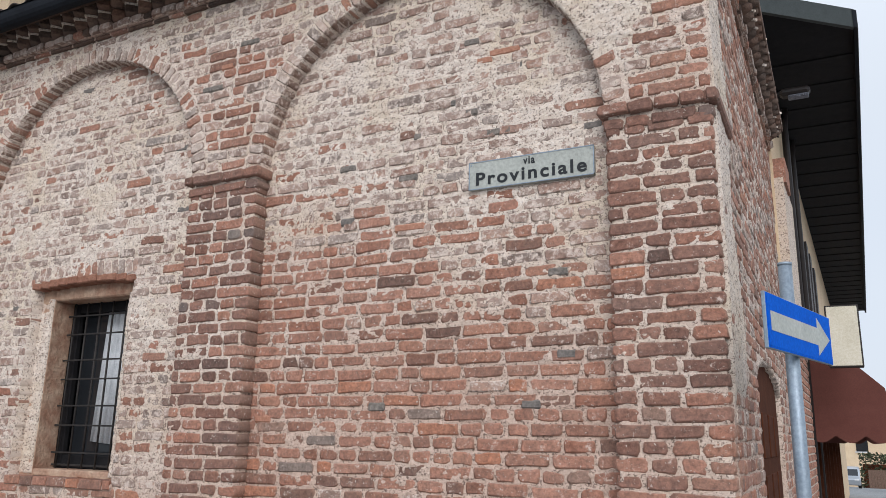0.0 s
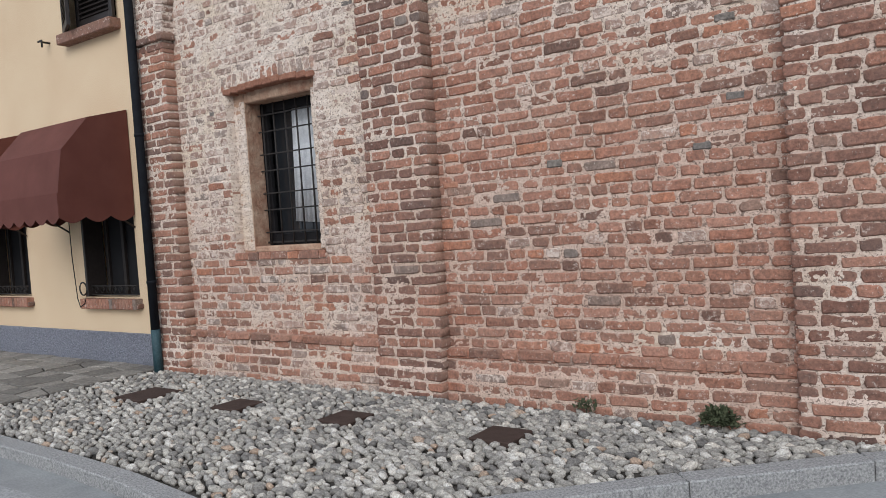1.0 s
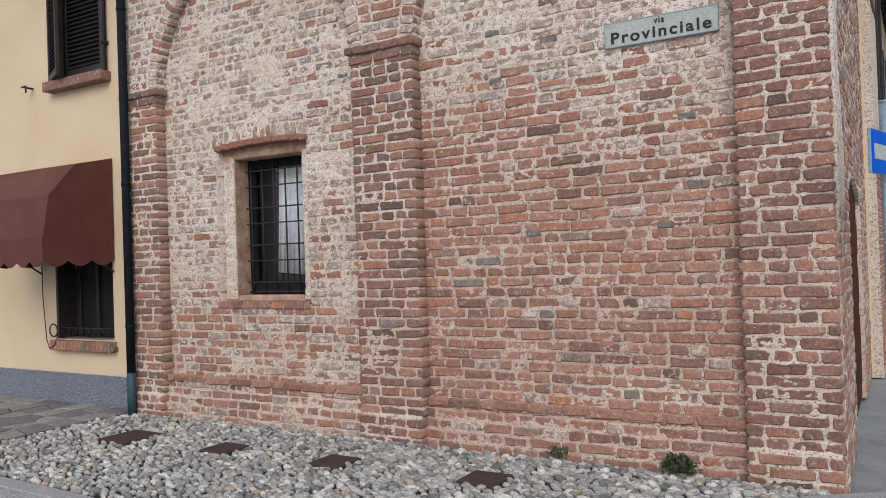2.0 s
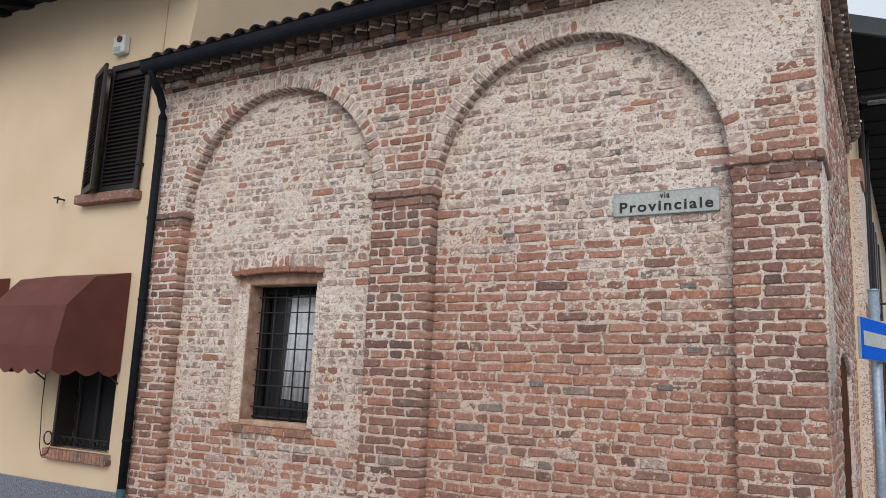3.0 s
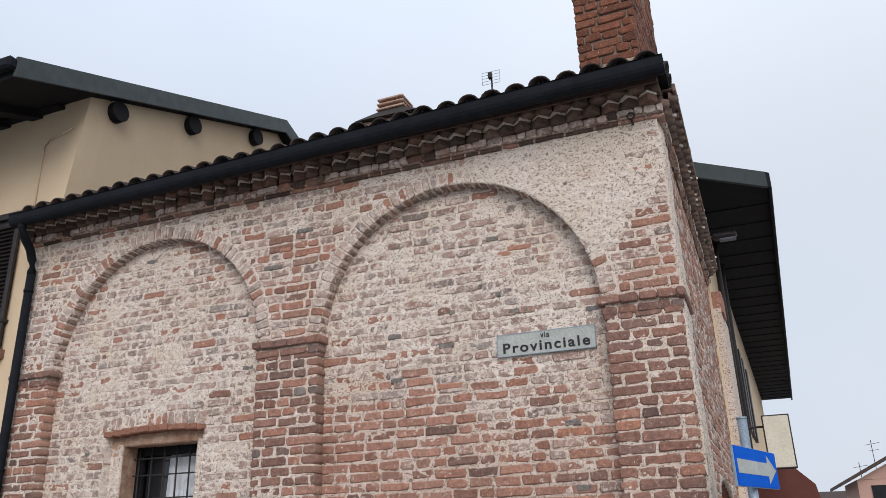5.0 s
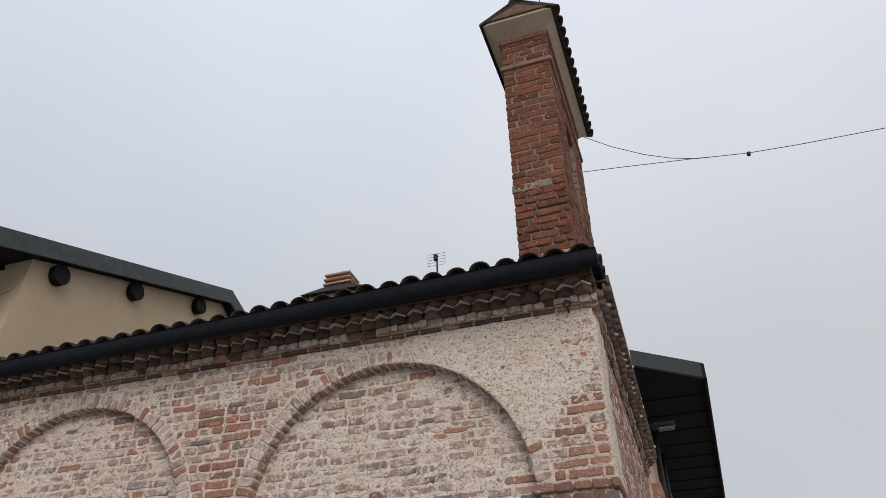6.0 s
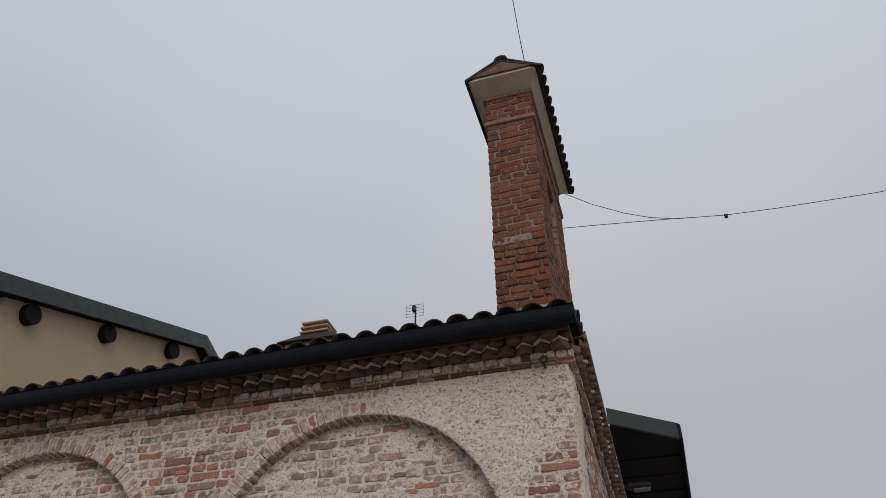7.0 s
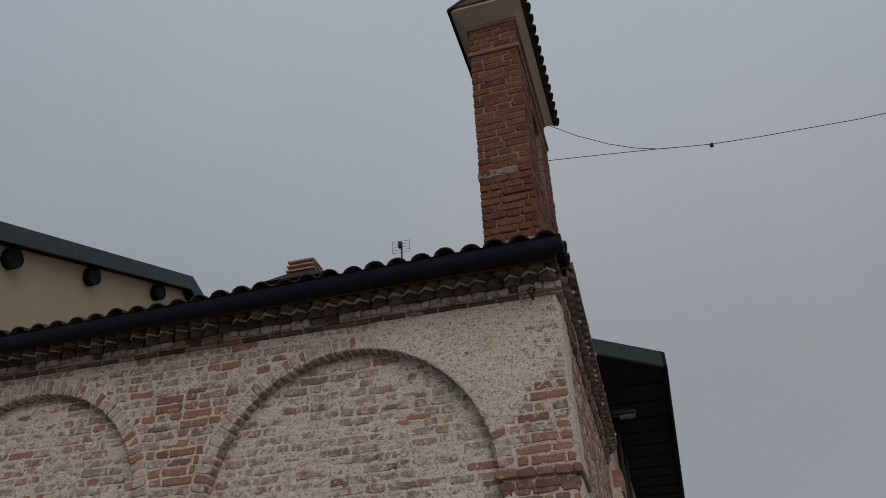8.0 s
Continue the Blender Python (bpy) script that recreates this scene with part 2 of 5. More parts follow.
PEBBLE = (pieces("river_stone", PEBBLE_TONES, 0.0, 0.85, 1.0, fine=100.0, blotch=40.0, grit=1.0), pieces("river_stones", PEBBLE_TONES, 0.0, 0.85, 1.0, island=True, fine=100.0, blotch=40.0, grit=1.0))
FLAG = pieces("flagstone", [(0.0, (0.16, 0.15, 0.135)), (0.5, (0.24, 0.225, 0.20)), (1.0, (0.31, 0.29, 0.26))], 0.0, 0.75, 0.3)


def glass():
    m, nt, bsdf, g = blank("window_glass")
    bsdf.inputs["Base Color"].default_value = (0.02, 0.022, 0.025, 1)
    bsdf.inputs["Roughness"].default_value = 0.05
    return m


GLASS = glass()
BOARD = plain("weathered_board", (0.12, 0.075, 0.055), (0.19, 0.12, 0.088), 9.0, 0.85, 0.3)

# ---- building helpers ----
def mesh(name, verts, faces, material, smooth=False):
    me = bpy.data.meshes.new(name)
    me.from_pydata([tuple(v) for v in verts], [], [tuple(f) for f in faces])
    if material:
        me.materials.append(material)
    if smooth:
        me.shade_smooth()
    me.update()
    return me


def from_bm(name, bm, material, smooth=False):
    me = bpy.data.meshes.new(name)
    bm.normal_update()
    bm.to_mesh(me)
    bm.free()
    me.materials.append(material)
    if smooth:
        me.shade_smooth()
    return me


def part(name, data, parent=None, label="", m=None):
    """Links mesh data as one object under a thing or a part."""
    ob = new(name, data)
    if parent:
        ob.parent = parent
    if m is not None:
        ob.matrix_basis = m
    if label:
        ob["label"] = label
    return ob


def thing(name, data, label, category, group="", kind="", m=None):
    ob = new(name, data)
    if m is not None:
        ob.matrix_basis = m
    return tagged(ob, label, category, group, kind)


def add_box(bm, x0, x1, y0, y1, z0, z1, bevel=0.0, m=None):
    g = bmesh.ops.create_cube(bm, size=1.0)
    vs = g["verts"]
    for v in vs:
        v.co = Vector(((x0 + x1) / 2 + v.co.x * (x1 - x0), (y0 + y1) / 2 + v.co.y * (y1 - y0), (z0 + z1) / 2 + v.co.z * (z1 - z0)))
    if bevel:
        es = list({e for v in vs for e in v.link_edges})
        r = bmesh.ops.bevel(bm, geom=es, offset=bevel, segments=1, affect="EDGES")
        vs = list({v for f in r["faces"] for v in f.verts} | {v for v in vs if v.is_valid})
    if m is not None:
        bmesh.ops.transform(bm, matrix=m, verts=[v for v in vs if v.is_valid])


def box(name, x0, x1, y0, y1, z0, z1, material, bevel=0.0):
    bm = bmesh.new()
    add_box(bm, x0, x1, y0, y1, z0, z1, bevel)
    return from_bm(name, bm, material)


def prism(name, outline, axis, a, b, material, bevel=0.0):
    """Extrudes an outline of (u, v) along x, y or z from a to b."""
    bm = bmesh.new()
    place = {"x": lambda u, v, w: (w, u, v), "y": lambda u, v, w: (u, w, v), "z": lambda u, v, w: (u, v, w)}[axis]
    va = [bm.verts.new(place(u, v, a)) for u, v in outline]
    vb = [bm.verts.new(place(u, v, b)) for u, v in outline]
    bm.faces.new(va)
    bm.faces.new(vb[::-1])
    n = len(outline)
    for i in range(n):
        bm.faces.new((va[i], vb[i], vb[(i + 1) % n], va[(i + 1) % n]))
    bmesh.ops.recalc_face_normals(bm, faces=bm.faces)
    if bevel:
        bmesh.ops.bevel(bm, geom=list(bm.edges), offset=bevel, segments=1, affect="EDGES")
    return from_bm(name, bm, material)


def tube(name, points, radius, material, sides=8):
    """A round bar along a line of points."""
    pts = [Vector(p) for p in points]
    verts, faces = [], []
    for i, p in enumerate(pts):
        d = (pts[min(i + 1, len(pts) - 1)] - pts[max(i - 1, 0)]).normalized()
        side = d.cross(Vector((0, 0, 1)) if abs(d.z) < 0.9 else Vector((1, 0, 0))).normalized()
        up = side.cross(d)
        for k in range(sides):
            a = 2 * math.pi * k / sides
            verts.append(p + radius * (math.cos(a) * side + math.sin(a) * up))
    for i in range(len(pts) - 1):
        for k in range(sides):
            q = (k + 1) % sides
            faces.append((i * sides + k, i * sides + q, (i + 1) * sides + q, (i + 1) * sides + k))
    faces.append(tuple(range(sides))[::-1])
    faces.append(tuple((len(pts) - 1) * sides + k for k in range(sides)))
    me = mesh(name, verts, faces, material, True)
    for f in list(me.polygons)[-2:]:
        f.use_smooth = False
    return me


rng = random.Random(7)
COURSE, BRICK_H = 0.084, 0.068


def brick_shape(length, height, depth, seed):
    """An old hand-made brick: uneven outline, rounded worn arrises. Front at y = 0, body behind it."""
    r = random.Random(seed)
    a, b = length / 2, height / 2
    c = [r.uniform(0.006, 0.018) for _ in range(4)]
    base = [(-a, -b + c[0]), (-a + c[0], -b), (0, -b), (a - c[1], -b), (a, -b + c[1]), (a, b - c[2]), (a - c[2], b), (0, b), (-a + c[3], b), (-a, b - c[3])]
    base = [(x + r.uniform(-0.005, 0.005), z + r.uniform(-0.0055, 0.0055)) for x, z in base]
    tilt = r.uniform(-0.03, 0.03)
    verts = [(x * (1 - r.uniform(0.008, 0.014) / a), r.uniform(-0.0015, 0.001) + tilt * z, z * (1 - r.uniform(0.006, 0.011) / b)) for x, z in base]
    verts += [(x, 0.0065 + r.uniform(-0.002, 0.003), z) for x, z in base]
    verts += [(x, depth, z) for x, z in base]
    n = len(base)
    faces = [tuple(range(n))]
    for k in range(2):
        for i in range(n):
            j = (i + 1) % n
            faces.append((k * n + i, (k + 1) * n + i, (k + 1) * n + j, k * n + j))
    return np.array(verts), faces


def rimmed(me, count):
    """Marks the arrises of bricks, where mortar sticks."""
    me.polygons.foreach_set("use_smooth", ([False] + [True] * 20) * count)
    me.attributes.new("rim", "FLOAT", "POINT").data.foreach_set("value", ([0.0] * 10 + [1.0] * 20) * count)
    return me


STRETCH, HEAD = 0.262, 0.124
SHAPES = {}
for kind_, ln in (("s", STRETCH), ("h", HEAD)):
    for i in range(6):
        SHAPES[kind_, i] = (ln, brick_shape(ln, BRICK_H, 0.13, 40 + i + (100 if kind_ == "h" else 0)))
BRICK_MESHES = {}


def brick_data(key, tag):
    if (key, tag) not in BRICK_MESHES:
        v, f = SHAPES[key][1]
        BRICK_MESHES[key, tag] = rimmed(mesh("brick", v, f, BRICKS[tag][0], True), 1)
    return BRICK_MESHES[key, tag]


def course_fill(a, b, r, offset):
    """Cuts the stretch a..b of one course into bricks: (centre, length)."""
    out, x = [], a
    first = True
    while x < b - 0.03:
        k = r.random()
        ln = (STRETCH if k < 0.42 else HEAD if k < 0.82 else 0.19) * r.uniform(0.9, 1.08)
        if first:
            ln *= offset
            first = False
        if b - (x + ln) < 0.06:
            ln = b - x
            if ln > 0.33:
                out.append((x + ln * 0.25 - 0.003, ln / 2 - 0.012))
                x, ln = x + ln / 2 + 0.004, ln / 2 - 0.004
        out.append((x + ln / 2, ln))
        x += ln + r.uniform(0.013, 0.024)
    return out


def lay(parent, bricks, limit, order):
    """bricks: rows of (place, turn, length, height scale, depth scale, tone). The first by order are parts, the others one joined part."""
    bricks = sorted(bricks, key=order)
    rest = {}
    for n, (m, ln, hs, ds, tag) in enumerate(bricks):
        key = ("s" if ln > 0.18 else "h", rng.randrange(6))
        full = m @ Matrix.Diagonal((ln / SHAPES[key][0], ds, hs, 1))
        if n < limit:
            part("brick", brick_data(key, tag), parent, m=full)
        else:
            rest.setdefault(tag, []).append((key, full))
    for tag, items in rest.items():
        vs, fs, base = [], [], 0
        for key, full in items:
            v, f = SHAPES[key][1]
            a = np.array(full)
            vs.append(v @ a[:3, :3].T + a[:3, 3])
            fs += [tuple(i + base for i in face) for face in f]
            base += len(v)
        ob = part("brickwork", rimmed(mesh("brickwork", np.concatenate(vs), fs, BRICKS[tag][1], True), len(vs)), parent)
        tagged(ob, "rows of old bricks in lime mortar", kind="stuff")


def wobble(x, z, seed=0.0):
    """Unevenness of trowelled mortar, metres."""
    f = noise.noise(Vector((x * 13, z * 24, seed))) * 0.0075 + noise.noise(Vector((x * 34, z * 48, seed + 5))) * 0.007
    return f + noise.noise(Vector((x * 2.3, z * 2.3, seed + 9))) * 0.006


def sheet(name, u0, u1, z0, z1, plane, cover, step, cut=None, snap=None, facing="front", seed=0.0, sides=0.12, bulge=None):
    """Mortar bed between and over the bricks: a trowelled surface on the plane, with its edges turned back."""
    nu, nz = max(2, round((u1 - u0) / step)), max(2, round((z1 - z0) / step))
    verts, lime, faces, index = [], [], [], {}
    for j in range(nz + 1):
        for i in range(nu + 1):
            u, z = u0 + (u1 - u0) * i / nu, z0 + (z1 - z0) * j / nz
            if snap:
                u, z = snap(u, z)
            raw = cover(u, z) + 0.34 * noise.noise(Vector((u * 1.7, z * 1.7, seed + 20))) + 0.2 * noise.noise(Vector((u * 6, z * 7, seed + 25)))
            c = min(1.0, max(0.0, raw))
            g = 0.50 * min(c, 0.85) + 0.55 * smooth(0.95, 1.15, raw)
            d = 0.005 - 0.016 * g + 1.15 * wobble(u, z, seed) - (bulge(z) if bulge else 0.0)
            verts.append((u, plane + d, z) if facing == "front" else (plane - d, u, z))
            lime.append(min(1.0, c + 0.45 * smooth(1.5, 2.4, z)))
    w = nu + 1
    for j in range(nz):
        for i in range(nu):
            if cut:
                u, z = u0 + (u1 - u0) * (i + 0.5) / nu, z0 + (z1 - z0) * (j + 0.5) / nz
                if cut(u, z):
                    continue
            q = (j * w + i, j * w + i + 1, (j + 1) * w + i + 1, (j + 1) * w + i)
            faces.append(q)
    count = {}
    for q in faces:
        for k in range(4):
            e = (q[k], q[(k + 1) % 4])
            count[e] = count.get(e, 0) + 1
    back = {}
    rim = [e for e in count if (e[1], e[0]) not in count]
    for a, b in rim:
        for k in (a, b):
            if k not in back:
                x, y, z = verts[k]
                back[k] = len(verts)
                verts.append((x, plane + sides, z) if facing == "front" else (plane - sides, y, z))
                lime.append(lime[k])
        faces.append((b, a, back[a], back[b]))
    me = mesh(name, verts, faces, MORTAR, True)
    at = me.attributes.new("lime", "FLOAT", "POINT")
    at.data.foreach_set("value", lime)
    return me


# ---- plan ----
XL, XR = -6.97, -0.09
NL, NM = (-6.43, -3.885), (-3.225, -0.69)
CL, RL, SL = -5.157, 1.272, 3.375
CM, RM, SM = -1.957, 1.268, 3.356
NICHE, TOP = 0.12, 4.86
WX0, WX1, WZ0, WZ1 = -5.70, -4.52, 1.15, 2.74


def smooth(a, b, t):
    t = min(1.0, max(0.0, (t - a) / (b - a)))
    return t * t * (3 - 2 * t)


def plinth_main(z):
    return (0.045 + 0.03 * smooth(0.3, 0.1, z)) * smooth(0.36, 0.33, z)


def plinth_left(z):
    return (0.06 + 0.03 * smooth(0.3, 0.1, z)) * smooth(0.38, 0.35, z)


def plinth_pier(z):
    return 0.03 * smooth(0.22, 0.19, z)


def cover_main(x, z):
    return 0.02 + 0.72 * smooth(2.3, 3.5, z + 0.25 * (x + 2)) + 0.8 * math.exp(-((x + 1.35) / 0.5) ** 2 - ((z - 0.5) / 0.1) ** 2) + 0.06 * smooth(0.9, 0.4, z) + 0.2 * smooth(0.14, 0.02, z)


def cover_left(x, z):
    right = smooth(-4.75, -4.45, x)
    return 0.28 + 0.25 * math.exp(-((z - 0.6) / 0.12) ** 2) + (0.42 - 0.12 * right) * smooth(0.7, 1.5, z) + 0.05 * smooth(2.6, 3.2, z)


def cover_front(x, z):
    c = 0.46 + 0.28 * smooth(4.45, 4.75, z) + 0.22 * smooth(-5.6, -6.3, x) - 0.2 * math.exp(-((x + 3.6) / 0.55) ** 2) * smooth(4.6, 4.2, z)
    plaster = 1.35 * smooth(3.7, 4.1, z + 0.35 * (x + 0.8)) * smooth(-1.9, -1.3, x)
    corner = smooth(-0.62, -0.36, x) * smooth(4.25, 3.9, z - 0.9 * (x + 0.4))
    return c + plaster * (1 - corner) - 0.25 * smooth(3.8, 3.5, z) * smooth(-0.8, -0.6, x) - 0.2 * corner


def cover_pier(x, z):
    return 0.34 + 0.6 * math.exp(-((x + 0.42) / 0.25) ** 2 - ((z - 0.85) / 0.12) ** 2) + 0.28 * smooth(-6.2, -6.6, x) + 0.22 * smooth(0.25, 0.03, z)


# ---- ground ----
KERB = [(-7.6, -1.98), (-5.7, -2.13), (-4.75, -2.15), (-3.95, -2.2), (-3.3, -2.29), (-2.95, -2.35), (-2.72, -2.34), (-2.5, -2.22), (-1.85, -1.66), (-1.1, -0.92), (-0.35, -0.24), (0.3, 0.2), (0.62, 0.8), (0.9, 8.0), (1.6, 26.0)]


def bed_edge(x):
    """The kerb's inner edge at x."""
    for (x0, y0), (x1, y1) in zip(KERB, KERB[1:]):
        if x0 <= x <= x1:
            return y0 + (y1 - y0) * (x - x0) / (x1 - x0)
    return 0.0


def ground_sheet():
    far = [(-400, -0.12), (26, -0.12), (80, -2.28), (400, -2.28)]
    vs = [(x, y, z) for y, z in far for x in (-400, 400)]
    me = mesh("ground", vs, [(0, 1, 3, 2), (2, 3, 5, 4), (4, 5, 7, 6)], SLAB)
    thing("ground", me, "grey stone-paved street ground", "ground", kind="structure")


def slabs():
    """Large grey paving slabs of the street, laid irregularly."""
    base = thing("road", box("road", -9.0, 2.2, -6.4, -2.0, -0.118, -0.098, SLAB), "street of large grey stone slabs", "road", kind="structure")
    r = random.Random(3)
    y, row = -6.4, 0
    mat = pieces("street_slab", [(0.0, (0.19, 0.195, 0.20)), (0.5, (0.24, 0.245, 0.25)), (1.0, (0.29, 0.295, 0.30))], 0.0, 0.75, 0.6, blotch=6.0, grit=0.7)
    while y < -1.0:
        h = r.uniform(0.45, 0.62)
        x = -9.0 + r.uniform(0, 0.6)
        while x < 1.5:
            w = r.uniform(0.6, 1.15)
            j = lambda: r.uniform(-0.02, 0.02)
            o = [(x + 0.008 + j(), y + 0.008 + j() * 0.5), (x + w - 0.008 + j(), y + 0.008 + j() * 0.5), (x + w - 0.008, y + h - 0.008), (x + 0.008, y + h - 0.008)]
            if all(v < bed_edge(u) - 0.12 for u, v in o) and y + h < 3:
                part("slab", prism("slab", o, "z", -0.16, -0.092 + r.uniform(-0.003, 0.003), mat, 0.006), base)
            x += w
        y += h


def flags():
    """Irregular flagstones beside the house."""
    base = thing("pavement_1", box("pavement", -14.0, -6.95, -2.1, 0.09, -0.1, -0.025, SOIL), "irregular brown-grey flagstone pavement with sandy joints", "pavement", kind="structure")
    r = random.Random(5)
    nx, ny = 22, 7
    P = {(i, j): (-14.0 + 7.04 * i / nx + (r.uniform(-0.1, 0.1) if 0 < i < nx else 0), -1.98 + 2.05 * j / ny + (r.uniform(-0.08, 0.08) if 0 < j < ny else 0)) for i in range(nx + 1) for j in range(ny + 1)}
    for i in range(nx):
        for j in range(ny):
            q = [P[i, j], P[i + 1, j], P[i + 1, j + 1], P[i, j + 1]]
            cx, cy = sum(p[0] for p in q) / 4, sum(p[1] for p in q) / 4
            q = [(cx + (x - cx) * 0.94, cy + (y - cy) * 0.92) for x, y in q]
            part("flagstone", prism("flagstone", q, "z", -0.06, -0.005 + r.uniform(-0.006, 0.006), FLAG, 0.006), base)


def kerbs():
    base = thing("kerb", prism("kerb_bed", [(-7.0, -2.05), (-7.0, -1.6), (-6.6, -2.0)], "z", -0.12, -0.06, GRANITE), "grey granite kerb edging the cobbled bed", "kerb", kind="structure")
    w = 0.15
    pts = [Vector(p) for p in KERB]
    def normal(i):
        d = (pts[min(i + 1, len(pts) - 1)] - pts[max(i - 1, 0)]).normalized()
        return Vector((d.y, -d.x))
    for i in range(len(pts) - 1):
        a, b = pts[i], pts[i + 1]
        na, nb = normal(i), normal(i + 1)
        steps = max(1, min(8, round((b - a).length / 1.0)))
        for k in range(steps):
            s, e = k / steps, (k + 1) / steps
            p, q = a.lerp(b, s), a.lerp(b, e)
            gap = (q - p).normalized() * 0.003
            np_, nq = na.lerp(nb, s), na.lerp(nb, e)
            o = [tuple(p + gap), tuple(p + gap + np_ * w), tuple(q - gap + nq * w), tuple(q - gap)]
            part("kerb_stone", prism("kerb_stone", o, "z", -0.2, -0.012, GRANITE, 0.008), base)


PITS = [(-5.91, -0.83, 0.40, 0.42), (-4.74, -0.79, 0.30, 0.30), (-3.59, -0.75, 0.30, 0.30), (-2.31, -0.69, 0.30, 0.30)]


def bed():
    inner = [(-6.95, -0.02), (-6.95, -1.98)] + [p for p in KERB if -6.9 < p[0] < -0.05] + [(-0.1, -0.02)]
    base = thing("cobble_bed", prism("cobble_bed", inner, "z", -0.16, -0.045, SOIL), "bed of rounded grey river cobbles set on edge", "cobbles", kind="structure")
    r = random.Random(11)
    shapes = []
    for k in range(5):
        bm = bmesh.new()
        bmesh.ops.create_icosphere(bm, subdivisions=2, radius=1.0)
        for v in bm.verts:
            n = noise.noise(v.co * 1.1 + Vector((k * 7.0, 0, 0)))
            v.co *= 1 + 0.26 * n + 0.1 * noise.noise(v.co * 2.7 + Vector((0, k * 5.0, 0)))
        vs = np.array([v.co[:] for v in bm.verts])
        fs = [tuple(v.index for v in f.verts) for f in bm.faces]
        bm.free()
        shapes.append((vs, fs, mesh("cobble", vs, fs, PEBBLE[0], True)))
    spots, cells = [], {}
    for _ in range(70000):
        x, y = r.uniform(-6.93, -0.2), r.uniform(-2.4, -0.02)
        if y < bed_edge(x) + 0.045 or any(abs(x - px) < w / 2 + 0.01 and abs(y - py) < d / 2 + 0.01 for px, py, w, d in PITS):
            continue
        rad = r.uniform(0.019, 0.037)
        c = (int(x / 0.11), int(y / 0.11))
        if any((x - u) ** 2 + (y - v) ** 2 < ((rad + q) * 0.87) ** 2 for i in (-1, 0, 1) for j in (-1, 0, 1) for u, v, q in cells.get((c[0] + i, c[1] + j), ())):
            continue
        cells.setdefault(c, []).append((x, y, rad))
        spots.append((x, y, rad))
    spots.sort(key=lambda s: abs(s[0] + 2.6) + abs(s[1] + 1.3))
    vs, fs, n = [], [], 0
    for i, (x, y, rad) in enumerate(spots):
        v, f, me = shapes[r.randrange(5)]
        m = Matrix.Translation((x, y, -0.03 + r.uniform(-0.005, 0.005))) @ Euler((r.uniform(-0.45, 0.45), r.uniform(-0.35, 0.35), r.uniform(-0.6, 0.6) + (3.14 if r.random() < 0.5 else 0.0))).to_matrix().to_4x4() @ Matrix.Diagonal((rad * r.uniform(1.2, 1.65), rad * r.uniform(0.72, 0.9), rad * r.uniform(0.7, 0.9), 1))
        if i < 300:
            part("cobble", me, base, m=m)
        else:
            a = np.array(m)
            vs.append(v @ a[:3, :3].T + a[:3, 3])
            fs += [tuple(k + n for k in q) for q in f]
            n += len(v)
    tagged(part("cobbles", mesh("cobbles", np.concatenate(vs), fs, PEBBLE[1], True), base), "rounded grey river cobbles", kind="stuff")
    for x, y, w, d in PITS:
        o = [(x - w / 2, y - d / 2), (x + w / 2, y - d / 2), (x + w / 2, y + d / 2), (x - w / 2, y + d / 2)]
        thing("pit_cover", prism("pit_cover", o, "z", -0.05, -0.008, RUST, 0.006), "square dark brown cover sunk among the cobbles", "cover", "covers in the cobble bed")


def weed(x, y, z, size, n, seed):
    r = random.Random(seed)
    vs, fs = [], []
    for _ in range(n):
        a, lean, ln = r.uniform(0, 6.3), r.uniform(0.1, 1.35), size * r.uniform(0.18, 0.45)
        d = Vector((math.cos(a) * math.sin(lean), math.sin(a) * math.sin(lean), math.cos(lean)))
        s = d.cross(Vector((0, 0, 1))).normalized() * ln * 0.17
        up = r.uniform(0, 0.75)
        o = Vector((r.uniform(-0.9, 0.9) * (1 - 0.5 * up), r.uniform(-0.6, 0.15), up)) * size * 0.8
        k = len(vs)
        tip = o + d * ln - Vector((0, 0, 0.15 * ln))
        mid = o + d * ln * 0.55
        vs += [o - s * 0.4, o + s * 0.4, mid + s, tip, mid - s]
        fs += [(k, k + 1, k + 2, k + 3, k + 4)]
        if r.random() < 0.6:
            q = mid + Vector((r.uniform(-1, 1), r.uniform(-1, 1), r.uniform(-0.5, 1))) * ln * 0.3
            k = len(vs)
            vs += [mid, mid + s * 2, q, mid - s * 2]
            fs += [(k, k + 1, k + 2, k + 3)]
    w = thing("weed", None, "small green weed growing at the foot of the wall", "weed", "weeds at the wall", m=Matrix.Translation((x, y, z)))
    part("leaves", mesh("leaves", vs, fs, LEAF), w)
    part("root_stem", tube("stem", [(0, 0, -0.05), (0.003, 0, size * 0.5)], 0.004, LEAF, 5), w)


ground_sheet()
bed()
kerbs()
weed(-2.03, -0.02, 0.0, 0.125, 90, 1)
weed(-1.12, -0.05, 0.0, 0.16, 380, 2)
pl = thing("paper_scrap", prism("paper_scrap", [(-5.47, -2.63), (-5.40, -2.6), (-5.36, -2.66), (-5.42, -2.7)], "z", -0.092, -0.086, PAPER), "scrap of white paper lying on the street", "litter")

# ---- the brick building: piers, niches, spandrels ----
def at(x, y, z, turn=0.0):
    return pose(x, y, z, 0, 0, turn)


